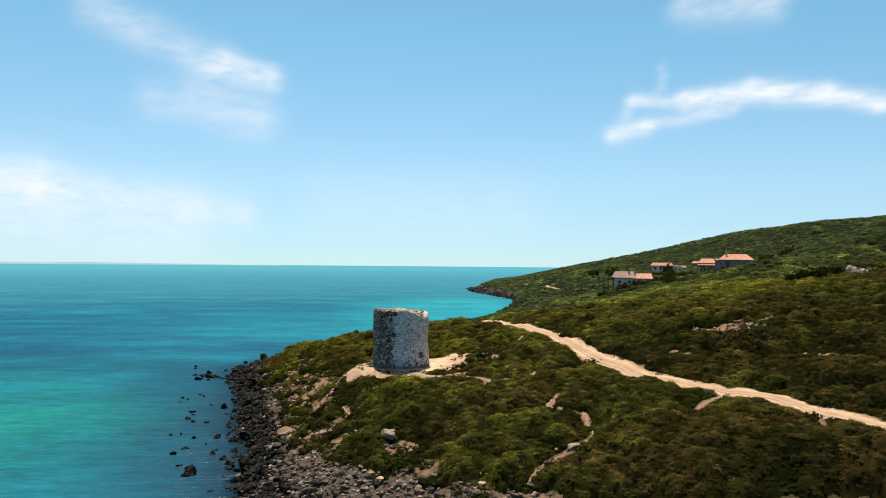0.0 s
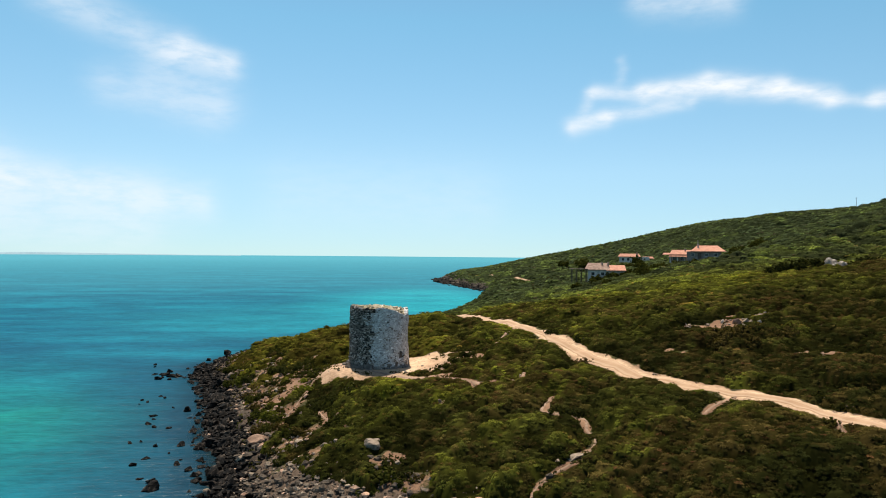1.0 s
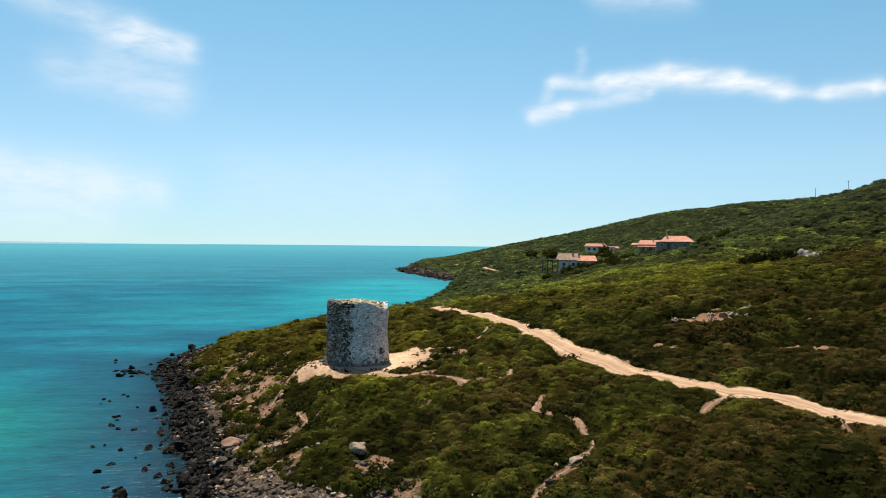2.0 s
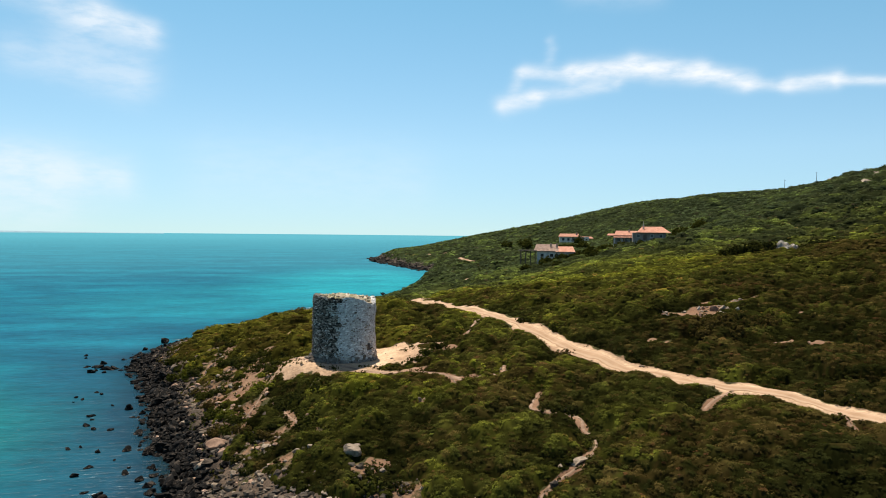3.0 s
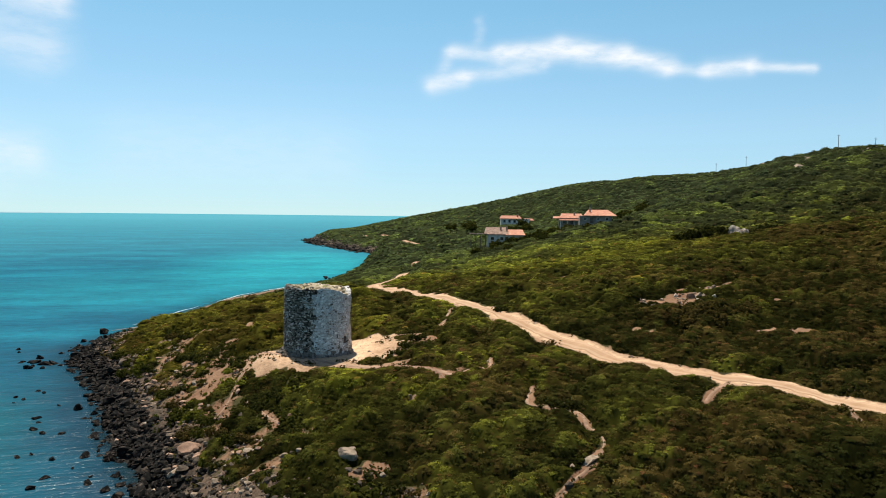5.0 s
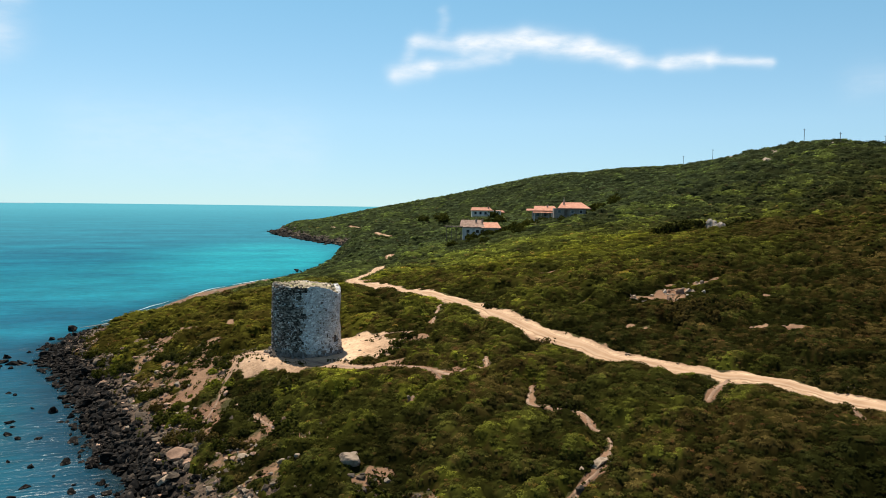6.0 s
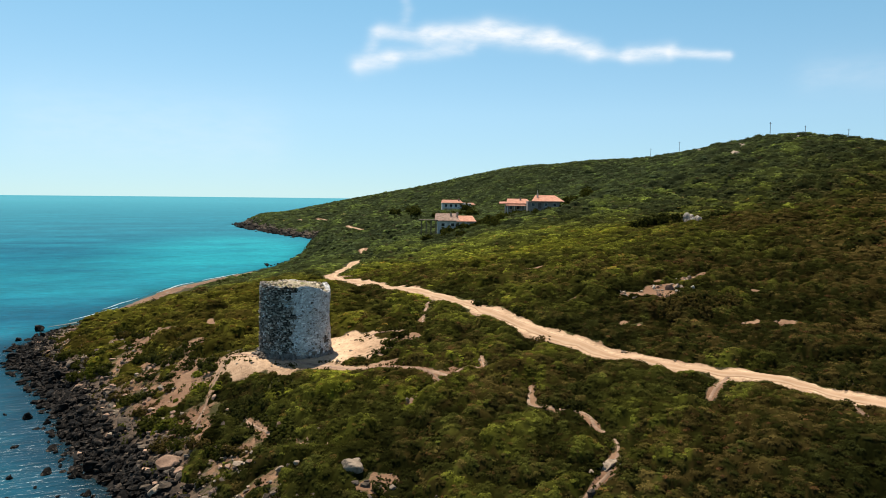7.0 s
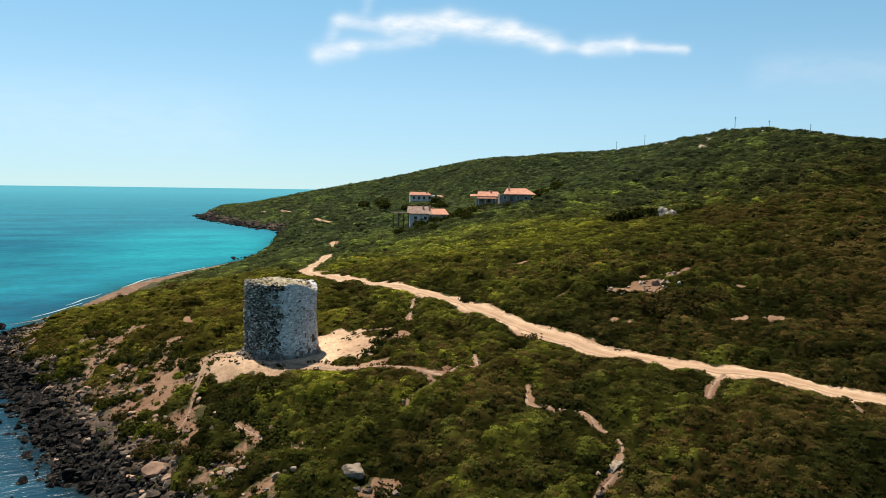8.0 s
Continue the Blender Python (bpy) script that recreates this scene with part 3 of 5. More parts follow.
def rod(bm, a, b, r0, r1, sides=7):
    a, b = Vector(a), Vector(b)
    turn = (b - a).to_track_quat("Z", "Y").to_matrix().to_4x4()
    bmesh.ops.create_cone(bm, cap_ends=True, segments=sides, radius1=r0, radius2=r1, depth=(b - a).length, matrix=Matrix.Translation((a + b) / 2) @ turn)
    return bm


# ---------------------------------------------------------------- the watchtower
R, HIGH = 5.2, 10.7
FOOT_Z = TOWER.z - 0.35


def rendered(a):
    """How far the lime render survives at the bearing a (degrees): 0 bare masonry, 1 rendered."""
    k = (a - 250) % 360
    return min(1.0, max(0.0, k / 16)) * min(1.0, max(0.0, (215 - k) / 25))


def rim(a):
    """Height of the broken top at the bearing a."""
    x, y = 3 * math.cos(radians(a)), 3 * math.sin(radians(a))
    h = HIGH + 0.55 * (float(grain(x + 9, y + 9, 1.1, 2)) - 0.5) + 0.35 * (float(grain(x + 9, y + 9, 0.35, 3)) - 0.5)
    for at, wide, drop in ((318, 14, 0.55), (338, 18, 1.05), (200, 20, -0.2), (262, 30, -0.15), (60, 40, 0.5)):
        h -= drop * math.exp(-(((a - at + 180) % 360 - 180) / wide) ** 2)
    return h


def radius(a, z):
    x, y = 5 * math.cos(radians(a)), 5 * math.sin(radians(a))
    swell = 0.16 * (float(grain(x + 20, y + z + 20, 1.7, 4)) - 0.5) + 0.10 * (float(grain(x + z, y + 30, 0.6, 5)) - 0.5)
    return R + 0.22 * max(0.0, 1 - z / 5.0) + swell - 0.22 * (1 - rendered(a))


def in_hole(a, z):
    for at, wide, low, high in ((319, 5.5, 1.9, 3.3), (285, 2.0, 7.6, 8.2), (268, 1.6, 8.2, 8.7), (296, 1.3, 6.0, 6.4), (246, 1.8, 7.9, 8.5)):
        if abs((a - at + 180) % 360 - 180) < wide and low < z < high:
            return True
    return False


def watchtower():
    top = thing("watchtower", (TOWER.x, TOWER.y, FOOT_Z), "ruined round stone watchtower with broken rim and patchy lime render", "tower")
    rng = random.Random(4)
    # body, with sockets where stones are lost
    bm = bmesh.new()
    steps, rows = 192, 44
    grid = []
    for k in range(rows + 1):
        ring = []
        for i in range(steps):
            a = 360 * i / steps
            z = rim(a) * k / rows
            r = radius(a, z) - (0.35 if in_hole(a, z) else 0.0)
            ring.append(bm.verts.new((r * math.cos(radians(a)), r * math.sin(radians(a)), z)))
        grid.append(ring)
    for k in range(rows):
        for i in range(steps):
            j = (i + 1) % steps
            bm.faces.new((grid[k][i], grid[k][j], grid[k + 1][j], grid[k + 1][i]))
    inner = [bm.verts.new((v.co.x * 0.86, v.co.y * 0.86, v.co.z - 0.12)) for v in grid[-1]]
    for i in range(steps):
        j = (i + 1) % steps
        bm.faces.new((grid[-1][i], grid[-1][j], inner[j], inner[i]))
    bm.faces.new(grid[0][::-1])
    for f in bm.faces:
        m = f.calc_center_median()
        a = math.degrees(math.atan2(m.y, m.x)) % 360
        worn = rendered(a) + 1.1 * (float(grain(a * 0.09 + 50, m.z + 50, 1.0, 7)) - 0.5) + 0.7 * (float(grain(a * 0.09 + 50, m.z + 50, 0.4, 8)) - 0.5)
        f.material_index = 1 if worn < 0.36 else 0
    wall = part("wall", bm, RENDERING, top, "grey lime render worn through to the stones", True)
    wall.data.materials.append(JOINTS)
    # the filled top
    bm = bmesh.new()
    rings = []
    for k in range(9):
        f = 0.9 * (1 - k / 9)
        ring = []
        for i in range(48):
            a = 7.5 * i
            x, y = R * f * math.cos(radians(a)), R * f * math.sin(radians(a))
            h = rim(a) * (1 - k / 9) + (HIGH + 0.15) * k / 9
            h += 0.9 * (float(grain(x + 40, y + 40, 0.9, 6)) - 0.5) * min(1, k / 2) - 0.3 + 0.5 * math.exp(-((x - 0.6) ** 2 + (y - 1) ** 2) / 4)
            ring.append(bm.verts.new((x, y, h)))
        rings.append(ring)
    for k in range(8):
        for i in range(48):
            bm.faces.new((rings[k][i], rings[k][(i + 1) % 48], rings[k + 1][(i + 1) % 48], rings[k + 1][i]))
    bm.faces.new(rings[-1])
    for i in range(150):
        a, f = rng.uniform(0, 360), 0.93 * math.sqrt(rng.uniform(0.15, 1.0))
        s = rng.uniform(0.08, 0.3)
        v = bmesh.ops.create_icosphere(bm, subdivisions=1, radius=s, matrix=Matrix.Translation((R * f * math.cos(radians(a)), R * f * math.sin(radians(a)), rim(a) * f + HIGH * (1 - f) - 0.05)))["verts"]
        for q in v:
            q.co += Vector((rng.uniform(-1, 1), rng.uniform(-1, 1), rng.uniform(-1, 1))) * s * 0.3
    part("top_fill", bm, RUBBLE_FILL, top, "earth and dry grass filling the broken top", True)
    # courses of stone: the larger facing blocks are parts, the rest one joined mesh
    co, faces, blocks = [], [], []

    def stone(a, z, wide, tall, proud, deep=0.45):
        r0, r1 = radius(a, z + tall / 2) - deep, radius(a, z + tall / 2) + proud
        half, base, corners = wide / 2, len(co), []
        for r, s in ((r0, 1.0), (r1 - 0.03, 1.0), (r1, 0.72)):
            for u, v in ((-1, 0), (1, 0), (1, 1), (-1, 1)):
                aa = a + math.degrees(u * half * s / R) + rng.uniform(-0.5, 0.5)
                zz = z + tall / 2 + (v - 0.5) * tall * s + rng.uniform(-0.045, 0.045)
                corners.append((r * math.cos(radians(aa)), r * math.sin(radians(aa)), zz))
        return corners

    FACES = [(0, 1, 5, 4), (1, 2, 6, 5), (2, 3, 7, 6), (3, 0, 4, 7), (4, 5, 9, 8), (5, 6, 10, 9), (6, 7, 11, 10), (7, 4, 8, 11), (8, 9, 10, 11)]
    z = 0.05
    while z < HIGH + 0.4:
        tall = rng.uniform(0.2, 0.31) if z > 1.2 else rng.uniform(0.34, 0.5)
        a = rng.uniform(0, 5)
        while a < 360:
            wide = rng.choice((rng.uniform(0.14, 0.3), rng.uniform(0.26, 0.55))) if z > 1.2 else rng.uniform(0.4, 0.85)
            mid = a + math.degrees(wide / 2 / R)
            if z + tall * 0.6 < rim(mid) + rng.uniform(-0.1, 0.12) and not in_hole(mid, z + tall / 2):
                k = rendered(mid)
                proud = rng.uniform(0.02, 0.3) * (1 - k) + rng.uniform(-0.2, 0.05) * k + (0.07 * k if z < 1.6 else 0)
                if rng.random() > 0.04 + 0.05 * (1 - k) and proud > -0.03:
                    c = stone(mid, z + rng.uniform(-0.1, 0.1), wide - 0.05 - 0.03 * (1 - k), (tall - 0.045 - 0.01 * (1 - k)) * rng.uniform(0.62, 1.2), proud)
                    if wide > 0.42 and 190 < mid < 330 and len(blocks) < 260 and proud > 0.0 and (z < 1.4 or rng.random() < 0.4):
                        blocks.append(c)
                    else:
                        n = len(co)
                        co.extend(c)
                        faces.extend([[n + q for q in f] for f in FACES])
            a = mid + math.degrees(wide / 2 / R)
        z += tall
    me = mesh_of("stonework", np.array(co), np.array(faces), STONES)
    ob = new("stonework", me)
    ob.parent = top
    tagged(ob, "rough brown and grey masonry stones", kind="stuff")
    for c in blocks:
        ob = new("stone_block", mesh_of("stone_block", np.array(c), np.array(FACES), STONES))
        ob.parent = top
    # hollow in the foot of the wall: a dark block paints its shade
    bm = bmesh.new()
    a = radians(319)
    box(bm, -0.3, 0.25, -0.42, 0.42, 0, 1.15, 0.1)
    bmesh.ops.transform(bm, matrix=Matrix.Translation((4.93 * math.cos(a), 4.93 * math.sin(a), 2.0)) @ Matrix.Rotation(a, 4, "Z"), verts=bm.verts)
    part("wall_hollow", bm, SHADE_HOLE, top, "hollow broken into the wall, its shade painted dark")
    # tumbled foot
    bm = bmesh.new()
    for i in range(190):
        a = rng.uniform(175, 262) if i < 120 else rng.uniform(262, 345)
        far = R + 0.15 + abs(rng.gauss(0, 0.45)) * (1.0 if a < 262 else 0.5)
        s = rng.uniform(0.12, 0.42)
        m = pose(far * math.cos(radians(a)), far * math.sin(radians(a)), 0.32 + s * 0.35 + max(0, 0.9 - (far - R)) * rng.uniform(0, 0.8) * (a < 262), rng.uniform(0, 360), rng.uniform(0, 360), rng.uniform(0, 360))
        v = bmesh.ops.create_icosphere(bm, subdivisions=1, radius=s, matrix=m @ Matrix.Diagonal((1, rng.uniform(0.6, 1), rng.uniform(0.5, 0.9), 1)))["verts"]
        for q in v:
            q.co += Vector((rng.uniform(-1, 1), rng.uniform(-1, 1), rng.uniform(-1, 1))) * s * 0.16
    tagged(part("rubble", bm, MASONRY, top, "fallen stones heaped against the foot"), kind="stuff")
    return top


watchtower()

# ---------------------------------------------------------------- boulders


def boulder_mesh(name, seed, mat, cuts=13, sub=3):
    """A broken lump of rock about two metres across."""
    rng = random.Random(seed)
    bm = bmesh.new()
    bmesh.ops.create_icosphere(bm, subdivisions=sub, radius=1)
    planes = []
    for _ in range(cuts):
        n = Vector((rng.gauss(0, 1), rng.gauss(0, 1), rng.gauss(0, 0.8))).normalized()
        planes.append((n, rng.uniform(0.36, 0.72)))
    for v in bm.verts:
        for n, d in planes:
            over = v.co.dot(n) - d
            if over > 0:
                v.co -= n * over * 0.92
        v.co *= 1 + 0.16 * noise.noise(v.co * 1.7 + Vector((seed, 0, 0))) + 0.07 * noise.noise(v.co * 4.5 + Vector((0, seed, 0)))
    me = bpy.data.meshes.new(name)
    bm.to_mesh(me)
    bm.free()
    me.materials.append(mat)
    return me


KINDS = {
    "dark": ([boulder_mesh("boulder", s, DARK_ROCK) for s in range(8)], "black wave-worn basalt boulder on the shore", "black boulders along the waterline"),
    "grey": ([boulder_mesh("boulder", s, GREY_ROCK) for s in range(20, 25)], "grey weathered boulder on the stony bank", "grey boulders on the bank"),
    "pale": ([boulder_mesh("boulder", s, PALE_ROCK, 14) for s in range(40, 46)], "pale sunlit limestone boulder among low scrub", "pale boulders in the scrub"),
    "white": ([boulder_mesh("boulder", s, WHITE_ROCK, 14) for s in range(80, 84)], "limestone boulder lying in the scrub, lightened as if sunlit", "bleached boulders of the outcrop"),
    "tan": ([boulder_mesh("boulder", s, TAN_ROCK, 14) for s in range(60, 64)], "reddish sandstone boulder above the shore", "reddish boulders above the shore"),
}
PICK = random.Random(11)


def boulder(kind, x, y, size, flat=0.65, long=1.0, z=None, label="", turn=None):
    meshes, text, group = KINDS[kind]
    ob = new("boulder", PICK.choice(meshes))
    h = (float(land(x, y)) if inland(np.array(x), np.array(y)) > 0 else max(float(land(x, y)), 0.1 - 0.12 * size)) if z is None else z
    ob.matrix_world = pose(x, y, h + size * flat * 0.22, PICK.uniform(-14, 14), PICK.uniform(-14, 14), PICK.uniform(0, 360) if turn is None else turn) @ Matrix.Diagonal((size * 0.5 * long, size * 0.5, size * 0.5 * flat, 1))
    return tagged(ob, label or text, "boulder", group)


# single boulders that stand out: kind, x, y, size, flatness, length
for row in [("dark", -47.2, 156.1, 2.6, .75, 1.2), ("dark", -40.8, 130, 2.0, .6, 1.3), ("dark", -38.2, 107.6, 3.0, .75, 1.2), ("dark", -39.4, 110.6, 1.7, .8, 1.0), ("dark", -62.2, 196, 3.2, .5, 1.9),
            ("dark", -57.5, 236, 3.2, .8, 1.1), ("dark", -44.0, 122.5, 1.6, .4, 1.3), ("dark", -41.5, 139.5, 2.2, .5, 1.5), ("dark", -46.5, 141.8, 1.2, .5, 1.3), ("dark", -51.5, 149.0, 1.0, .4, 1.4), ("dark", -46.8, 164.8, 2.2, .6, 1.3),
            ("dark", -52.0, 182.0, 3.4, .5, 1.8), ("dark", -57.0, 203.5, 3.0, .6, 1.4), ("dark", -35.6, 116.2, 1.8, .6, 1.2), ("dark", -68.0, 199, 1.4, .35, 1.5),
            ("tan", -26.3, 118.0, 3.4, .7, 1.3), ("tan", -24.6, 115.4, 1.8, .7, 1.1), ("pale", -27.4, 113.4, 1.9, .7, 1.2), ("pale", -30.0, 104.5, 1.8, .9, 1.0)]:
    boulder(*row)
boulder("pale", -7.6, 99.2, 2.7, .8, 1.2, label="large broken boulder with a sunlit pale crest beside scrub")
boulder("grey", -19.4, 119.4, 3.0, .75, 1.3, label="large broken boulder with a sunlit pale crest beside scrub")
for row in [("pale", 15.3, 87.2, 1.9, .4, 1.7), ("pale", 16.6, 86.2, 1.2, .5, 1.2), ("pale", 13.2, 86.9, .9, .5, 1.0), ("pale", 1.3, 108.9, .8, 1.1, .8), ("pale", 16.1, 122.4, 1.0, .8, 1.0), ("pale", -21.3, 119.3, 1.2, .6, 1.4),
            ("pale", -22.3, 118.6, .9, .6, 1.2), ("pale", -20.6, 118.0, .8, .6, 1.2), ("pale", -4.6, 95.2, .9, .7, 1.0), ("pale", 1.0, 95.0, .8, .6, 1.1), ("pale", 2.0, 93.4, .7, .7, 1.0), ("pale", 8.0, 95.0, .5, .7, 1.0)]:
    boulder(*row)
# bank of pale stones below the scrub
for i in range(48):
    a = PICK.random()
    boulder(PICK.choice(["pale", "pale", "grey", "tan"]), -24 + 18 * a + PICK.gauss(0, 2.6), 117 - 18 * a + PICK.gauss(0, 2.2), PICK.uniform(.45, 1.3), PICK.uniform(.5, .9), PICK.uniform(.9, 1.4))
# outcrop beside the dark mound and stony spots uphill
for i in range(24):
    boulder(PICK.choice(["white", "pale", "tan", "pale"]), 53 + PICK.gauss(0, 4.6), 127.2 + PICK.gauss(0, 1.9), PICK.uniform(.6, 1.5), PICK.uniform(.6, 1.0), PICK.uniform(1, 1.6), label="pale flat slab of an outcrop on the scrub slope")
for i in range(8):
    boulder("tan", 55.5 + PICK.gauss(0, 2.5), 107 + PICK.gauss(0, 1.3), PICK.uniform(.3, .9))
for i in range(20):
    boulder("white", 113.2 + PICK.gauss(0, 1.5), 192.4 + PICK.gauss(0, 0.9), PICK.uniform(1.5, 3.4), PICK.uniform(.8, 1.2), 1.1, z=float(land(113.2, 192.4)) + PICK.uniform(-0.3, 1.3), label="bare pale crag above the scrub slope")
# the black shore
made = 0
while made < 170:
    y = PICK.uniform(80, 236)
    x = PICK.uniform(-70, 10)
    d = float(inland(x, y))
    if -3.5 < d < 8.5 and PICK.random() < math.exp(-((d - 2.6) / 3.4) ** 2) and (y > 96 or x > -30):
        boulder("dark" if d < 5 or PICK.random() < 0.35 else PICK.choice(["grey", "tan", "grey"]), x, y, PICK.choice([.9, 1.2, 1.5, 1.9, 2.5]) * PICK.uniform(.8, 1.2), PICK.uniform(.5, .85), PICK.uniform(.9, 1.5))
        made += 1
for i in range(26):
    y = PICK.uniform(96, 230)
    x = -30 - 0.26 * (y - 96) + PICK.uniform(-12, 0)
    if -15 < float(inland(np.array(x), np.array(y))) < -2:
        boulder("dark", x, y, PICK.uniform(.6, 1.6), PICK.uniform(.4, .7), PICK.uniform(1, 1.6), label="black rock awash just off the shore")
for cx, cy, sx, sy, many in ((-60, 199, 4.5, 3.5, 14), (-57.5, 222, 2.5, 6.0, 8), (-45, 162, 2.5, 3.0, 6)):
    for i in range(many):
        boulder("dark", cx + PICK.gauss(0, sx), cy + PICK.gauss(0, sy), PICK.uniform(1.0, 3.0), PICK.uniform(.45, .75), PICK.uniform(1.0, 1.6), label="black rock of a low reef running out from the point")
# rocks at the cape and along the bay
for i in range(10):
    boulder("dark", 24 + PICK.gauss(0, 4), 388 + PICK.gauss(0, 5), PICK.uniform(1.5, 4), .5, 1.4, z=0.5, label="dark rock on the beach of the bay")


def scree(name, spots, mat, label):
    """Loose stones too many to count: x, y, size rows become one mesh of small broken lumps."""
    rng = np.random.RandomState(len(spots))
    base = bmesh.new()
    bmesh.ops.create_icosphere(base, subdivisions=1, radius=1)
    unit = np.array([v.co[:] for v in base.verts])
    tri = np.array([[v.index for v in f.verts] for f in base.faces])
    base.free()
    s = np.asarray(spots)
    z = land(s[:, 0], s[:, 1])
    n = len(s)
    jit = unit[None] * (1 + rng.uniform(-0.5, 0.25, (n, len(unit), 1))) * rng.uniform(0.5, 1.4, (n, 1, 3)) * np.array([1, 1, 0.75])
    a = rng.uniform(0, 6.28, n)
    x = jit[..., 0] * np.cos(a)[:, None] - jit[..., 1] * np.sin(a)[:, None]
    y = jit[..., 0] * np.sin(a)[:, None] + jit[..., 1] * np.cos(a)[:, None]
    half = s[:, 2:3] / 2
    co = np.stack([s[:, 0:1] + x * half, s[:, 1:2] + y * half, (z + 0.12 * s[:, 2])[:, None] + jit[..., 2] * half], -1).reshape(-1, 3)
    faces = (tri[None] + (np.arange(n) * len(unit))[:, None, None]).reshape(-1, 3)
    return tagged(new(name, mesh_of(name, co, faces, mat)), label, "stones", kind="stuff")


def scatter(n, x0, x1, y0, y1, chance, small, big, seed):
    rng = np.random.RandomState(seed)
    x, y = rng.uniform(x0, x1, n), rng.uniform(y0, y1, n)
    keep = rng.rand(n) < chance(x, y)
    x, y = x[keep], y[keep]
    return np.stack([x, y, small + (big - small) * rng.rand(len(x)) ** 2.5], 1)


band = lambda mid, wide: lambda x, y: np.exp(-((inland(x, y) - mid) / wide) ** 2) * (y < 238)
scree("shore_stones", scatter(90000, -72, 40, 60, 240, band(3.0, 3.0), .3, 1.7, 1), DARK_ROCK, "black wave-worn stones covering the shore")
scree("bank_stones", scatter(26000, -72, 40, 60, 240, lambda x, y: 0.75 * band(7.0, 3.0)(x, y), .25, 1.4, 2), GREY_ROCK, "grey and brown stones on the bank above the shore")
scree("slope_stones", scatter(26000, -72, 40, 60, 240, lambda x, y: 0.32 * band(9.0, 5.0)(x, y), .15, 1.3, 3), TAN_ROCK, "reddish stones on the eroded bank")
foot = lambda x, y: np.exp(-((inland(x, y) - 8) / 6.0) ** 2) * np.clip((106 - y) / 10, 0, 1) * (x < 16)
scree("foreshore_stones", scatter(24000, -40, 30, 60, 110, lambda x, y: 0.75 * foot(x, y), .2, 1.2, 9), GREY_ROCK, "grey rubble covering the foot of the headland")
scree("foreshore_stones", scatter(20000, -40, 30, 60, 110, lambda x, y: 0.35 * foot(x, y), .15, 1.0, 10), PALE_ROCK, "pale rubble covering the foot of the headland")
scree("bank_pale_stones", scatter(16000, -72, 40, 60, 240, lambda x, y: 0.3 * band(10.0, 6.0)(x, y), .15, 1.2, 7), PALE_ROCK, "pale broken stones on the eroded bank")
scree("pale_stones", scatter(16000, -50, 70, 66, 200, lambda x, y: 0.22 * (bareness(x, y) > 0.7) * (inland(x, y) > 5) * (near_line(x, y, TRACK) > 1.7), .1, .6, 4), PALE_ROCK, "small pale stones on bare soil")
ledge = lambda x, y: np.exp(-(((x - 53 - 0.8 * (y - 127)) / 8) ** 2 + ((y - 127.5) / 4.2) ** 2))
scree("outcrop_stones", scatter(2600, 36, 74, 116, 140, lambda x, y: 0.4 * ledge(x, y), .2, 0.9, 11), PALE_ROCK, "pale broken stones of a low outcrop on the slope")
scree("crest_stones", scatter(110, 215, 330, 285, 348, lambda x, y: 0.6 + 0 * x, 2.2, 5.5, 5), PALE_ROCK, "pale boulders scattered near the crest of the hill")
scree("cape_rubble", scatter(9000, 30, 130, 540, 900, lambda x, y: 0.8 * np.exp(-((inland(x, y) - 8) / 6.0) ** 2), 1.2, 4.5, 8), GREY_ROCK, "brown broken rock on the low cliffs of the far cape")
scree("cape_rocks", scatter(5200, 30, 95, 560, 880, lambda x, y: np.exp(-((inland(x, y) + 1) / 5.0) ** 2), 1.5, 6.5, 6), DARK_ROCK, "dark rocks at the foot of the far cape")

# ---------------------------------------------------------------- maquis
rng_leaf = np.random.RandomState(8)
PALETTE = np.array([(0.034, 0.036, 0.010), (0.076, 0.078, 0.017), (0.138, 0.143, 0.022), (0.215, 0.220, 0.028), (0.110, 0.080, 0.025), (0.128, 0.084, 0.032)])


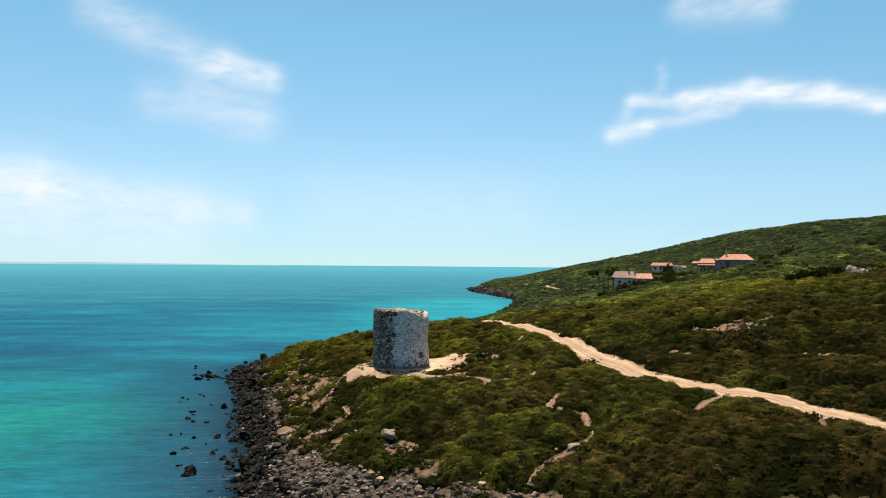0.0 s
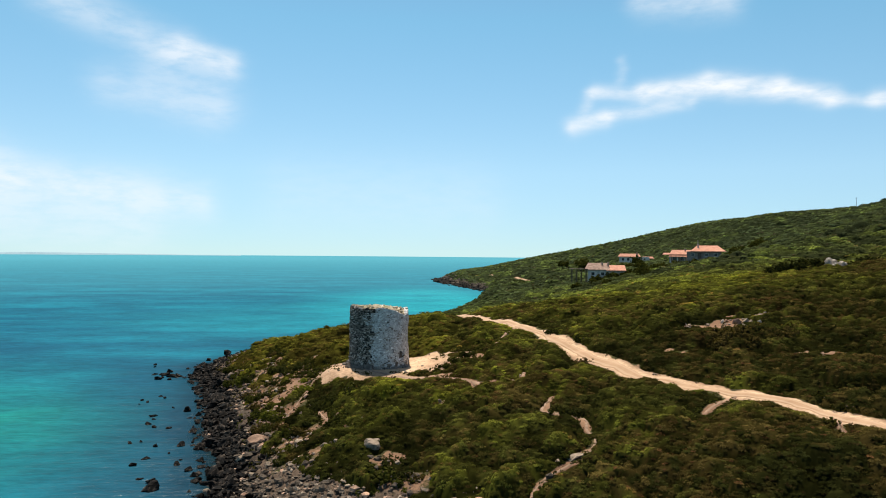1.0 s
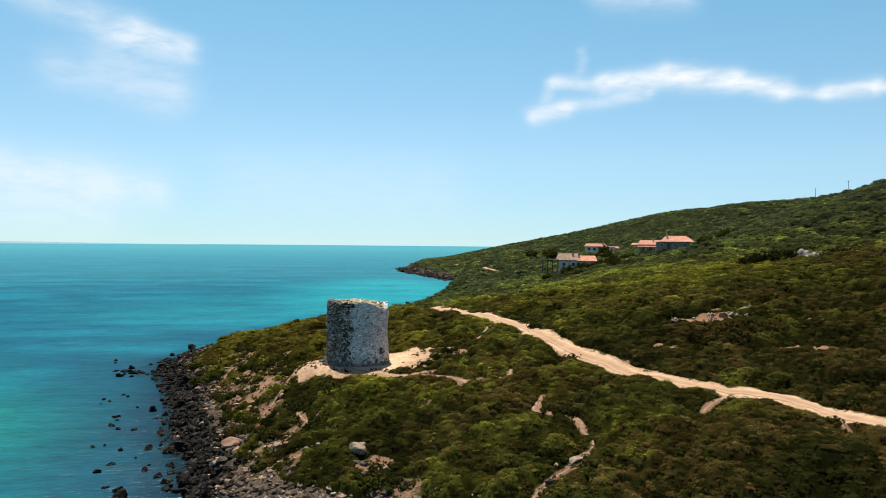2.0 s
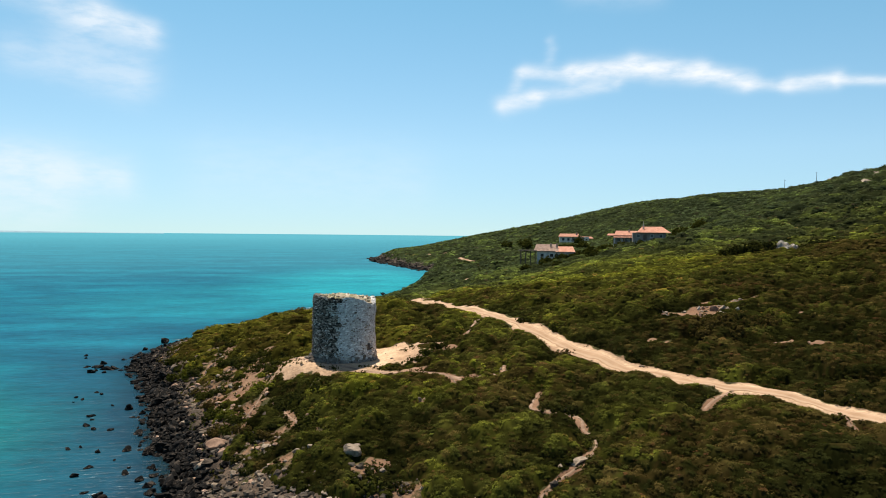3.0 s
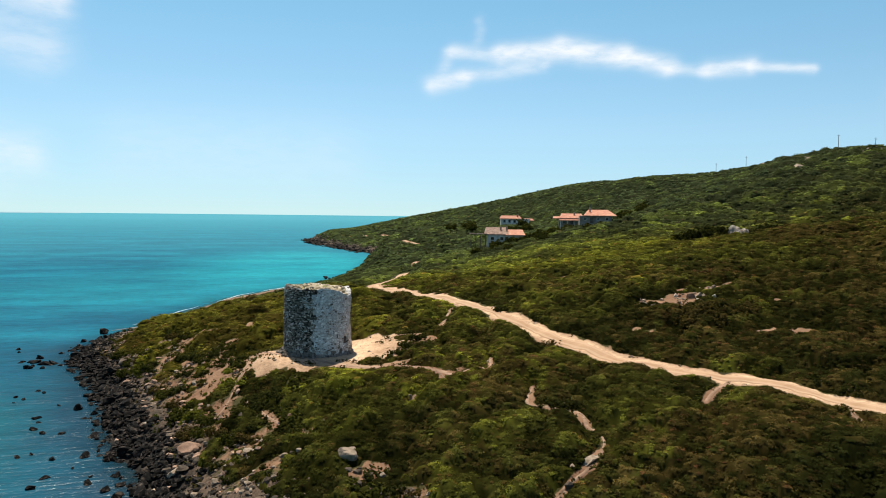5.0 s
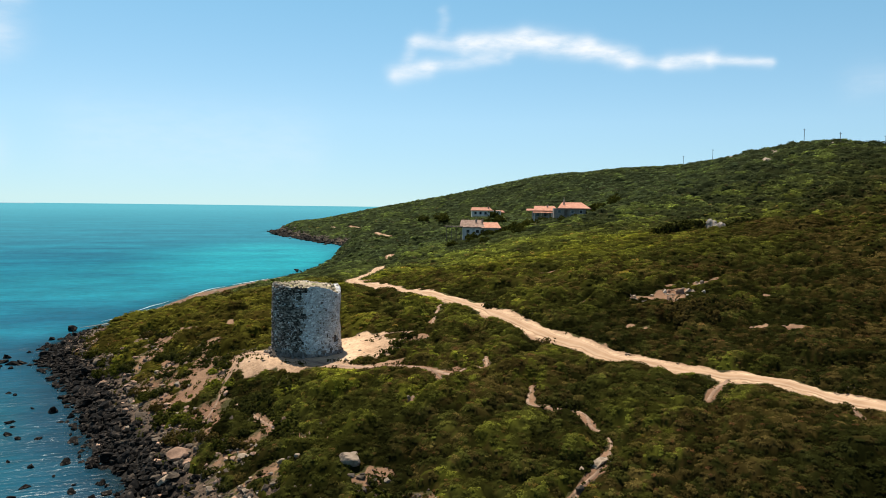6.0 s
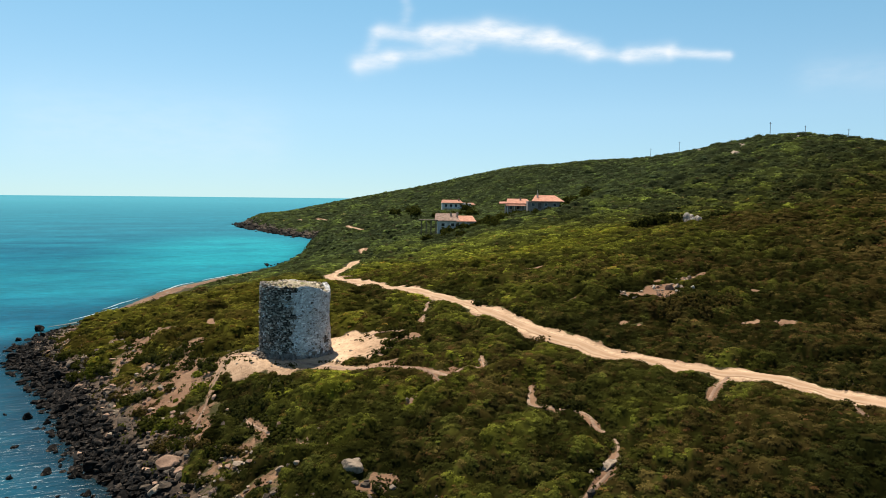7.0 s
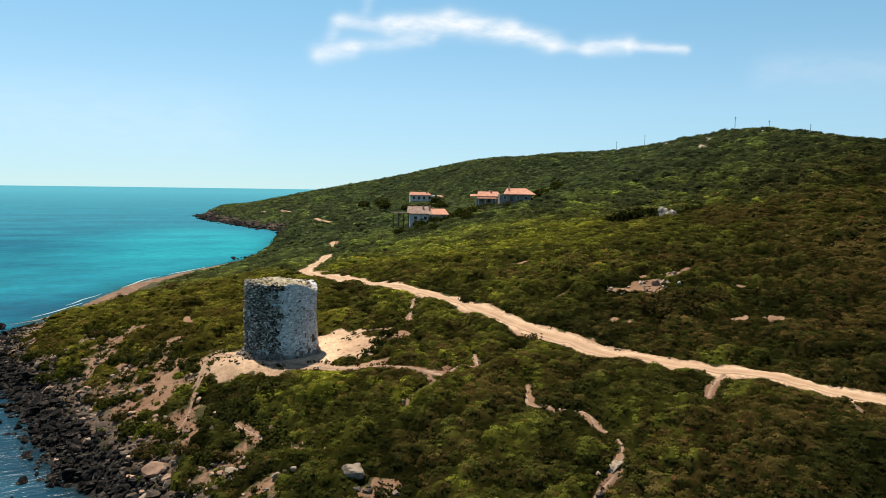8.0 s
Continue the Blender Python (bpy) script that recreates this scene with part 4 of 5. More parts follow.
def foliage(c, r, h, tint, leaves, size, m=8):
    """Corners, triangles and tints of many low domed shrubs: a core darkened to paint inner shade and a coat of leafy
    sprays.
    """
    n, rng = len(c), rng_leaf
    phase = rng.uniform(0, 6.28, (n, 1))
    tufts = max(5, leaves // 13)
    a = rng.uniform(0, 6.28, (n, tufts))
    v = rng.uniform(-0.08, 1.0, (n, tufts))
    lobe = 1 + 0.20 * np.sin(2 * a + phase) + 0.16 * np.sin(3 * a + 2 * phase) + 0.10 * np.sin(5 * a + 3 * phase)
    s = np.sqrt(1 - np.clip(v, 0, 1) ** 2)
    d = np.stack([np.cos(a) * s, np.sin(a) * s, v], -1)
    k = (1 + (lobe - 1) * s) * rng.uniform(0.78, 1.05, (n, tufts))
    reach = np.stack([r, r, h], -1)[:, None]
    hub = c[:, None] + d * k[..., None] * reach * 0.86
    pick = rng.randint(0, tufts, (n, leaves))
    rows = np.arange(n)[:, None]
    d_leaf = d[rows, pick] / reach * h[:, None, None]
    d_leaf = d_leaf / np.linalg.norm(d_leaf, axis=-1, keepdims=True) + rng.normal(0, 0.42, (n, leaves, 3))
    d_leaf /= np.linalg.norm(d_leaf, axis=-1, keepdims=True)
    p = hub[rows, pick] + d_leaf * (0.27 * np.sqrt(r * h))[:, None, None] * rng.uniform(0.6, 1.1, (n, leaves, 1))
    out = d_leaf + rng.normal(0, 0.25, d_leaf.shape)
    out /= np.linalg.norm(out, axis=-1, keepdims=True)
    d = d_leaf
    t1 = np.cross(out, rng.normal(0, 1, d.shape))
    t1 /= np.linalg.norm(t1, axis=-1, keepdims=True) + 1e-9
    t2 = np.cross(out, t1)
    sz = size[:, None, None] * rng.uniform(0.6, 1.35, (n, leaves, 1))
    co = np.stack([p + t1 * sz, p - 0.55 * t1 * sz + 0.7 * t2 * sz, p - 0.55 * t1 * sz - 0.7 * t2 * sz], 2).reshape(-1, 3)
    faces = np.arange(n * leaves * 3).reshape(-1, 3)
    shade = np.repeat(tint[:, None] * rng.uniform(0.72, 1.3, (n, leaves, 1)), 3, 1).reshape(-1, 3)
    if m:
        ring = np.arange(m) * 2 * math.pi / m
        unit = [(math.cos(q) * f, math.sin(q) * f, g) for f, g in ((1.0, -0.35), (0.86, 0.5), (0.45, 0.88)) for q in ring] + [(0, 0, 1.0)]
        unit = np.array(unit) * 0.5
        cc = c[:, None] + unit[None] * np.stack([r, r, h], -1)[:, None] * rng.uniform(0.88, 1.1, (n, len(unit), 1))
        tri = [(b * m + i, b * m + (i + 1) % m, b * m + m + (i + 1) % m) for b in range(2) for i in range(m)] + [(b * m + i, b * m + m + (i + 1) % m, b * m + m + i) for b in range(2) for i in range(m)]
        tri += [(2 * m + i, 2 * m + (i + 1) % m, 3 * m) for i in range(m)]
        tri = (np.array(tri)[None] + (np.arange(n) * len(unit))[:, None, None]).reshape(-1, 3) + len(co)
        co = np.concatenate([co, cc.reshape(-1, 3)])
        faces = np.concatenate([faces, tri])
        # the core takes a darker leaf tint as painted shade inside the bush
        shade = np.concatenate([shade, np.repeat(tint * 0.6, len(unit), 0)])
    return co, faces, shade


def leafy(name, co, faces, shade, normals=None):
    me = mesh_of(name, co, faces, LEAF, True)
    a = me.attributes.new("tint", "FLOAT_COLOR", "POINT")
    a.data.foreach_set("color", np.concatenate([shade, np.ones((len(shade), 1))], 1).astype(np.float32).ravel())
    if normals is not None:
        me.normals_split_custom_set_from_vertices(normals)
    return me


def meadow(x, y):
    """The open green field below the villas."""
    return np.exp(-(((x - 66) / 42) ** 2 + ((y - 205) / 52) ** 2) ** 2)


def tints(x, y):
    """Species patches: each place leans to one of the maquis' greens and browns; shade painted in darkens the right."""
    patch = 0.55 * grain(x, y, 14, 11) + 0.30 * grain(x, y, 5, 12) + 0.35 * rng_leaf.rand(len(x)) - 0.1
    k = np.clip(patch * 3.4 - 0.9 + 1.0 * meadow(x, y) - 0.5 * np.clip((y - 270) / 60, 0, 1) - 0.7 * np.clip((x - 22) / 40, 0, 1) * np.clip((170 - y) / 40, 0, 1), 0, 2.999)
    i = k.astype(int)
    t = PALETTE[i] + (PALETTE[np.minimum(i + 1, 3)] - PALETTE[i]) * (k - i)[:, None]
    brown = np.clip((grain(x, y, 11, 13) + 0.12 * np.clip((x - 40) / 60, 0, 1) - 0.58) * 5, 0, 1)[:, None] * rng_leaf.uniform(0.3, 1, (len(x), 1))
    return t * (1 - brown) + PALETTE[4 + (rng_leaf.rand(len(x)) < 0.4)] * brown


def scrub(name, n, x0, x1, y0, y1, r0, r1, leaves, size, label, seen=None, h=0.6, ring=8, soil=0.42):
    x, y = rng_leaf.uniform(x0, x1, n), rng_leaf.uniform(y0, y1, n)
    keep = (inland(x, y) > 5.5) & (bareness(x, y) < soil) & (np.hypot(x - TOWER.x, y - TOWER.y) > 7.2)
    if seen is not None:
        keep &= seen(x, y)
    x, y = x[keep], y[keep]
    big = rng_leaf.rand(len(x)) ** 2
    r = r0 + (r1 - r0) * big
    field = meadow(x, y)
    tall = r * rng_leaf.uniform(0.7, 1.2, len(x)) * h * (1 - 0.45 * field)
    mound = np.clip(grain(x, y, 6.5, 15) * 1.3 + grain(x, y, 3, 16) * 0.5 - 0.55, 0, 1) * (1 - 0.7 * field) * np.clip((0.42 - bareness(x, y)) * 4, 0, 1)
    near = np.minimum(near_line(x, y, TRACK) - 1.8, 9.0)
    r = np.minimum(r, np.maximum(0.5 * r0 + 0.18, near))
    if r1 > 1:
        r = np.where(bareness(x, y) > 0.12, np.minimum(r, 1.1), r)
    c = np.stack([x, y, land(x, y) - 0.1 + 0.75 * mound], -1)
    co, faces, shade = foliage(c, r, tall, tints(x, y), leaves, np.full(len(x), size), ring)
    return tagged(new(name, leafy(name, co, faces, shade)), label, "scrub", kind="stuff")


ahead = lambda x, y: (np.hypot(x + 28, y - 31) > 50) & ((x + 26 < 1.5 * (y - 30)) | (x < 0.68 * y + 6)) & (x > -0.75 * y)
scrub("maquis", 1800, -60, 60, 66, 190, .3, .8, 80, .10, "small young shrubs between stones and bare soil", ahead, 0.7, 5, 0.42)
scrub("maquis", 3000, -60, 30, 66, 240, .3, 1.3, 90, .11, "tussocks and young shrubs scattered over the eroded bank", lambda x, y: (inland(x, y) < 24) & ((y > 104) | (inland(x, y) > 11)) & (near_line(x, y, FOOTPATHS[6][0]) > 0.8) & (np.hypot(x - TOWER.x, y - TOWER.y) > 9.5), 0.75, 5, 2.0)

close_by = lambda x, y: np.minimum.reduce([near_line(x, y, line) / wide for line, wide in FOOTPATHS])
scrub("maquis", 30000, -26, 46, 78, 150, .25, .75, 60, .11, "small shrubs and tussocks closing in on the footpaths", lambda x, y: (close_by(x, y) < 2.4) & (close_by(x, y) > 0.95) & (near_line(x, y, TRACK) > 2.2) & (rng_leaf.rand(len(x)) < 0.3), 0.75, 5, 2.0)

scrub("maquis", 5200, 8, 66, 60, 215, .15, .5, 46, .08, "small tussocks along the verges of the dirt track", lambda x, y: (near_line(x, y, TRACK) < 3.4) & (near_line(x, y, TRACK) > 1.35 + 0.5 * grain(x, y, 2.0, 33)), 0.8, 5, 2.0)


def domes(x, y, cell, r0, r1, h0, h1, seed, share=1.0, plump=3.4):
    """Rounded bushes on a loose lattice: height of the highest one over each place, and a number that tells bushes apart."""
    best, who = np.zeros(x.shape), np.zeros(x.shape)
    i0, j0 = np.floor(x / cell).astype(int), np.floor(y / cell).astype(int)
    for di in (-1, 0, 1):
        for dj in (-1, 0, 1):
            i, j = i0 + di, j0 + dj
            pick = lambda k: TABLE[(i * 7 + k * 31 + seed * 13) % 256, (j * 11 + k * 57 + seed * 29) % 256]
            px, py, spin = (i + pick(1)) * cell, (j + pick(2)) * cell, pick(3) * 3.14
            r, h = r0 + (r1 - r0) * pick(4), (h0 + (h1 - h0) * pick(5)) * (pick(6) < share)
            dx, dy = x - px, y - py
            u, v = dx * np.cos(spin) + dy * np.sin(spin), (dy * np.cos(spin) - dx * np.sin(spin)) * 1.35
            q = np.hypot(u, v) / r * (1 + 0.16 * np.sin(3 * np.arctan2(v, u) + 6.28 * pick(7)))
            z = h * np.clip(1 - q ** plump, 0, 1) ** 0.55
            who = np.where(z > best, pick(8), who)
            best = np.maximum(best, z)
    return best, who


def canopy(name, x0, x1, y0, y1, step, tufts, wide, leaves, size, label, seen, tall=0.0, floor=0.14):
    """A closed cover of bushes: a bumpy twiggy surface over the ground, darkened to paint shade in the gaps, and on it
    many rounded tufts of leaves.
    """
    rng = rng_leaf
    gx, gy = np.meshgrid(np.arange(x0, x1 + step, step), np.arange(y0, y1 + step, step))
    jx, jy = gx + rng.uniform(-.3, .3, gx.shape) * step, gy + rng.uniform(-.3, .3, gx.shape) * step
    inner = (gx > x0 + step) & (gx < x1 - step) & (gy > y0 + step) & (gy < y1 - step)
    jx, jy = np.where(inner, jx, gx), np.where(inner, jy, gy)
    field = meadow(jx, jy)
    big, who = domes(jx, jy, 8.0, 3.2, 6.2, .5, 1.75, 1, plump=2.8)
    c = big * (0.55 + 0.9 * grain(jx, jy, 9, 21))
    ridge, each = np.ones(gx.shape), np.ones(gx.shape)
    for cell, r0, r1, h0, h1, seed, much in ((3.1, 1.2, 2.4, .25, .8, 2, 1.0), (1.3, .5, .95, .14, .46, 3, 0.9)):
        if cell > step * 1.4:
            c2, w2 = domes(jx, jy, cell, r0, r1, h0, h1, seed, plump=2.2)
            c = c * 0.92 + much * c2
            who = 0.72 * who + 0.28 * w2
            each = each * (0.74 + 0.52 * w2)
            ridge = np.clip(c2 / (0.55 * h1), 0, 1) * 0.6 + 0.4 * ridge
    c = c * (1 - 0.5 * field)
    if tall:
        c3, w3 = domes(jx, jy, 9.5, 2.0, 3.8, 1.2, 2.5, 4, tall)
        c3 = c3 * (1 - field) * np.clip((jy - 225) / 70 + np.clip((jx - 85) / 30, 0, 1), 0, 1)
        who = np.where(c3 > c, w3 * 0.3, who)
        ridge = np.where(c3 > c, 1.0, ridge)
        c = np.maximum(c, c3)
    # bushes by paths, clearings, track and yard kept low to fit the camera's view
    trodden = np.minimum.reduce([near_line(jx, jy, line) for line, _ in FOOTPATHS] + [np.hypot(jx - a, jy - b) - min(ra, rb) for a, b, ra, rb in CLEARINGS[1:]])
    c = c * np.clip((trodden - 0.3) / 2.2, 0.3, 1) * (1 - 0.6 * np.clip((jy - 225) / 20, 0, 1) * np.clip((420 - jy) / 20, 0, 1) * np.clip((60 - inland(jx, jy)) / 20, 0, 1))
    open_soil = bareness(jx, jy) + 0.5 * (grain(jx, jy, 1.1, 24) - 0.5) * (step < 1)
    verge = near_line(jx, jy, TRACK)
    low = np.where(jy > 205, np.clip((verge - 1.5) / 8.0, 0.0, 1), 1.0)
    floor = floor * (0.1 + 0.9 * low)
    c = c * low * np.clip((verge - 0.8) / (4.0 + 3.0 * (jy > 128)), 0.22, 1) * np.clip((np.hypot(jx - TOWER.x, jy - TOWER.y + 1.5) - 11.0) / 6.0, 0.3, 1)
    keep = np.clip((0.46 - open_soil) / 0.22, 0, 1) * (inland(jx, jy) > (6.0 + 5 * grain(jx, jy, 5, 22)) * (1 + 0.35 * np.clip((jy - 240) / 20, 0, 1) * np.clip((335 - jy) / 40, 0, 1))) * (verge > (0.8 + 1.5 * grain(jx, jy, 2.2, 27)) * (1 + 0.5 * (jy > 205))) * seen(jx, jy)
    z0 = land(jx, jy)
    edge = np.where(keep > 0.3, 1.0, 0.0)
    for _ in range(3 if step < 1 else 1):
        pad = np.pad(edge, 1, mode="edge")
        edge = (pad[:-2, 1:-1] + pad[2:, 1:-1] + pad[1:-1, :-2] + pad[1:-1, 2:] + pad[1:-1, 1:-1]) / 5
    edge = np.clip(edge * 1.7 - 0.7, 0, 1)
    up_ = np.where(keep > 0, (floor * 0.6 + c * (1 - 0.45 * np.clip((jy - 330) / 60, 0, 1)) + 0.16 * (grain(jx, jy, 0.8, 23) - 0.5)) * edge + floor * 0.4 * np.sqrt(edge) - 0.25 * (edge <= 0), -0.3)
    co = np.stack([jx, jy, z0 + up_], -1)
    ny, nx = gx.shape
    idx = np.arange(nx * ny).reshape(ny, nx)
    quads = np.stack([idx[:-1, :-1], idx[:-1, 1:], idx[1:, 1:], idx[1:, :-1]], -1).reshape(-1, 4)
    quads = quads[(keep.ravel()[quads] > 0).any(1)]
    tris = np.concatenate([quads[:, [0, 1, 2]], quads[:, [0, 2, 3]]])
    # colour by bush and by patch of species, with shade painted in to darken the right
    k = np.clip(2.6 * (who - 0.5) + 2.2 * (0.5 * grain(jx, jy, 15, 11) + 0.5 * grain(jx, jy, 5, 12) - 0.5) + 1.35 + 1.0 * field - 0.2 * np.clip((jy - 270) / 60, 0, 1) - 0.55 * np.clip((jx - 130) / 100, 0, 1)
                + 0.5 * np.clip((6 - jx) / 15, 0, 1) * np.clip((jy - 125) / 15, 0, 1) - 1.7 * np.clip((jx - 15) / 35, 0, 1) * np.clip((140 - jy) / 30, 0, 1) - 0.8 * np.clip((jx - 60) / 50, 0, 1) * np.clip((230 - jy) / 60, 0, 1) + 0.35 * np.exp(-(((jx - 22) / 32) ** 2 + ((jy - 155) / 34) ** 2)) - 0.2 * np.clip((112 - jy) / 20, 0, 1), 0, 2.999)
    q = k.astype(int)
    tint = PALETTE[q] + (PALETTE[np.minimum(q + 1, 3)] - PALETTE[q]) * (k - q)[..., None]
    brown = np.clip((0.5 * grain(jx, jy, 11, 13) + 0.5 * (who * 7 % 1) + 0.12 * np.clip((jx - 30) / 50, 0, 1) * (jy < 200) + 0.06 * np.clip((140 - jy) / 30, 0, 1) - 0.6) * 5, 0, 0.85)[..., None] * (np.clip((260 - jy) / 60, 0.25, 1) * (1 - 0.8 * field))[..., None]
    tint = tint * (1 - brown) + PALETTE[4] * brown
    # distance haze painted in: far scrub turns bluish and more even
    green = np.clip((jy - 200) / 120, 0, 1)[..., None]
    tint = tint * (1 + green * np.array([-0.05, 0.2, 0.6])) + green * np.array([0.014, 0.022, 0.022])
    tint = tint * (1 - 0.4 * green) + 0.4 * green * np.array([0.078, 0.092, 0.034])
    dry = (0.65 * np.clip((10 - jx) / 15, 0, 1) * np.clip((jy - 132) / 12, 0, 1) * np.clip((330 - jy) / 90, 0, 1) * (0.15 + 0.5 * grain(jx, jy, 6, 26) + 0.6 * who))[..., None].clip(0, 0.38)
    tint = tint * (1 - dry) + np.array([0.15, 0.115, 0.020]) * dry
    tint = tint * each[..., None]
    # tufts of leaves: thick on the crowns of the bushes, thin in the gaps between them
    gz = co[..., 2]
    fx, fy = np.gradient(gz, step, axis=1), np.gradient(gz, step, axis=0)
    n = int((x1 - x0) * (y1 - y0) * tufts)
    lx, ly = rng.uniform(x0 + step, x1 - 2 * step, n), rng.uniform(y0 + step, y1 - 2 * step, n)
    a, b = (ly - y0) / step, (lx - x0) / step
    ai, bi = a.astype(int), b.astype(int)
    ok = (keep[ai, bi] * keep[ai + 1, bi + 1] > rng.rand(n) * 0.5) & (ridge[ai, bi] > rng.rand(n) * 0.3) & (0.62 * np.sqrt(1 + fx[ai, bi] ** 2 + fy[ai, bi] ** 2) > rng.rand(n))
    lx, ly, a, b, ai, bi = lx[ok], ly[ok], a[ok], b[ok], ai[ok], bi[ok]
    n = len(lx)
    u, v = a - ai, b - bi
    lz = gz[ai, bi] * (1 - u) * (1 - v) + gz[ai + 1, bi] * u * (1 - v) + gz[ai, bi + 1] * (1 - u) * v + gz[ai + 1, bi + 1] * u * v
    rad = wide * rng.uniform(0.55, 1.25, n) * (0.55 + 0.45 * edge[ai, bi])
    up = np.stack([-0.6 * fx[ai, bi], -0.6 * fy[ai, bi], np.ones(n)], -1)
    up /= np.linalg.norm(up, axis=-1, keepdims=True)
    d = rng.normal(0, 1, (n, leaves, 3)) + 0.9 * up[:, None]
    d[..., 2] = np.where(d[..., 2] < -0.3, -d[..., 2], d[..., 2])
    d /= np.linalg.norm(d, axis=-1, keepdims=True)
    hub = np.stack([lx, ly, lz - 0.05 * rad], -1)
    p = hub[:, None] + d * (rad[:, None, None] * rng.uniform(0.75, 1.08, (n, leaves, 1))) * np.array([1.2, 1.2, 0.5])
    out = 0.55 * d + 0.8 * up[:, None] + rng.normal(0, 0.2, d.shape)
    out /= np.linalg.norm(out, axis=-1, keepdims=True)
    t1 = np.cross(out, rng.normal(0, 1, d.shape))
    t1 /= np.linalg.norm(t1, axis=-1, keepdims=True) + 1e-9
    t2 = np.cross(out, t1)
    sz = size * rng.uniform(0.6, 1.35, (n, leaves, 1))
    lco = np.stack([p + t1 * sz, p - 0.5 * t1 * sz + 0.6 * t2 * sz, p - 0.5 * t1 * sz - 0.6 * t2 * sz], 2).reshape(-1, 3)
    spread = 0.2 if step < 1 else 0.36
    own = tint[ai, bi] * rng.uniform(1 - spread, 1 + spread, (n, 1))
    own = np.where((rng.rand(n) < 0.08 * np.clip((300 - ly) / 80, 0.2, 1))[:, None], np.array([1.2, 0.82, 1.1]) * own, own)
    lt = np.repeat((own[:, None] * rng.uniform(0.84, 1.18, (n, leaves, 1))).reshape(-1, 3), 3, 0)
    # leaves shade softly with the round of their tuft
    flank = np.stack([-fx, -fy, np.ones_like(fx)], -1)
    flank /= np.linalg.norm(flank, axis=-1, keepdims=True)
    soft = np.repeat((0.35 * out + 0.35 * d + flank[ai, bi][:, None]).reshape(-1, 3), 3, 0)
    soft /= np.linalg.norm(soft, axis=-1, keepdims=True) + 1e-9
    base = co.reshape(-1, 3)
    faces = np.concatenate([tris, np.arange(len(lco)).reshape(-1, 3) + len(base)])
    # base surface at half tint paints the shade between the tufts
    gap_shade = tint * 0.5
    me = leafy(name, np.concatenate([base, lco]), faces, np.concatenate([gap_shade.reshape(-1, 3), lt]), np.concatenate([flank.reshape(-1, 3), soft]))
    return tagged(new(name, me), label, "scrub", kind="stuff")


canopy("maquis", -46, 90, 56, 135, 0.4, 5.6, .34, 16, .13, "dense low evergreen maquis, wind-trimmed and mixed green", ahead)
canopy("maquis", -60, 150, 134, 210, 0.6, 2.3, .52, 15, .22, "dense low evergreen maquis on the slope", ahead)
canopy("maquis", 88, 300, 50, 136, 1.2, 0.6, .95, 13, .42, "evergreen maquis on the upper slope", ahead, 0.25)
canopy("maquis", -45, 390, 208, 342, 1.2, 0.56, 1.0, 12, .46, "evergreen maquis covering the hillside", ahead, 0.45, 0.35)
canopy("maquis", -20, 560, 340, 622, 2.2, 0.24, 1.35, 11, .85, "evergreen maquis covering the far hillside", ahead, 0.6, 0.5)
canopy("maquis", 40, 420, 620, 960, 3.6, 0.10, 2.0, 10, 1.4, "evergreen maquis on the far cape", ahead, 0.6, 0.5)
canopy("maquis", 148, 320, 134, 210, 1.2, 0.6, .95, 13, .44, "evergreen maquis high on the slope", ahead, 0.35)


def shrub(x, y, r, h, tint, label, leaves=420, size=0.2, name="shrub", group="large shrubs", stem=0.35):
    """One large bush with its stems and a crown of sprays."""
    z = float(land(x, y))
    top = thing(name, (x, y, z - 0.05), label, "tree" if name == "tree" else "shrub", group)
    bm = bmesh.new()
    rng = random.Random(int(x * 31 + y * 17))
    rod(bm, (0, 0, -0.2), (0.05 * r, 0, h * stem), 0.07 + 0.02 * r, 0.05 + 0.012 * r)
    for _ in range(5):
        q = rng.uniform(0, 6.28)
        rod(bm, (0.05 * r, 0, h * stem * 0.8), (0.3 * r * math.cos(q), 0.3 * r * math.sin(q), h * rng.uniform(0.4, 0.55)), 0.05 + 0.01 * r, 0.025)
    part("trunk", bm, TIMBER, top)
    parts = []
    nb = 4 + int(r * 1.2)
    cs, rs, hs = [], [], []
    for i in range(nb):
        q, f = rng.uniform(0, 6.28), (0 if i == 0 else rng.uniform(0.35, 0.7))
        cs.append((f * r * math.cos(q), f * r * math.sin(q), h * (stem if stem > 0.3 else 0.05)))
        rs.append(r * (0.62 if i == 0 else rng.uniform(0.3, 0.5)))
        hs.append(h * (1 - stem if stem > 0.3 else 0.95) * (1 if i == 0 else rng.uniform(0.55, 0.9)))
    t = np.array([tint] * nb) * np.array([[rng.uniform(0.85, 1.15)] for _ in range(nb)])
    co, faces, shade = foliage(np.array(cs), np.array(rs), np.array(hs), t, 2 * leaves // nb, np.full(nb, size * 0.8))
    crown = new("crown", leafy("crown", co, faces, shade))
    crown.parent = top
    return top


DARK, DEEP, BRIGHT, BROWN = PALETTE[0], PALETTE[1] * 0.8, PALETTE[3], PALETTE[4] * 0.75
# the dark wind-shorn thicket before the tower and the brown one on the slope
for x, y, r, h in [(-16.6, 125.2, 2.5, 1.5), (-13.8, 123.6, 2.8, 1.6), (-11.0, 121.8, 2.6, 1.6), (-17.0, 122.6, 2.3, 1.5), (-8.2, 119.9, 2.3, 1.5), (-12.8, 120.3, 2.6, 1.6)]:
    shrub(x, y - 1.4, r, h * 0.66, DARK * 1.1, "dark dense wind-shorn mastic shrub near the tower", 900, .17, stem=0.1)
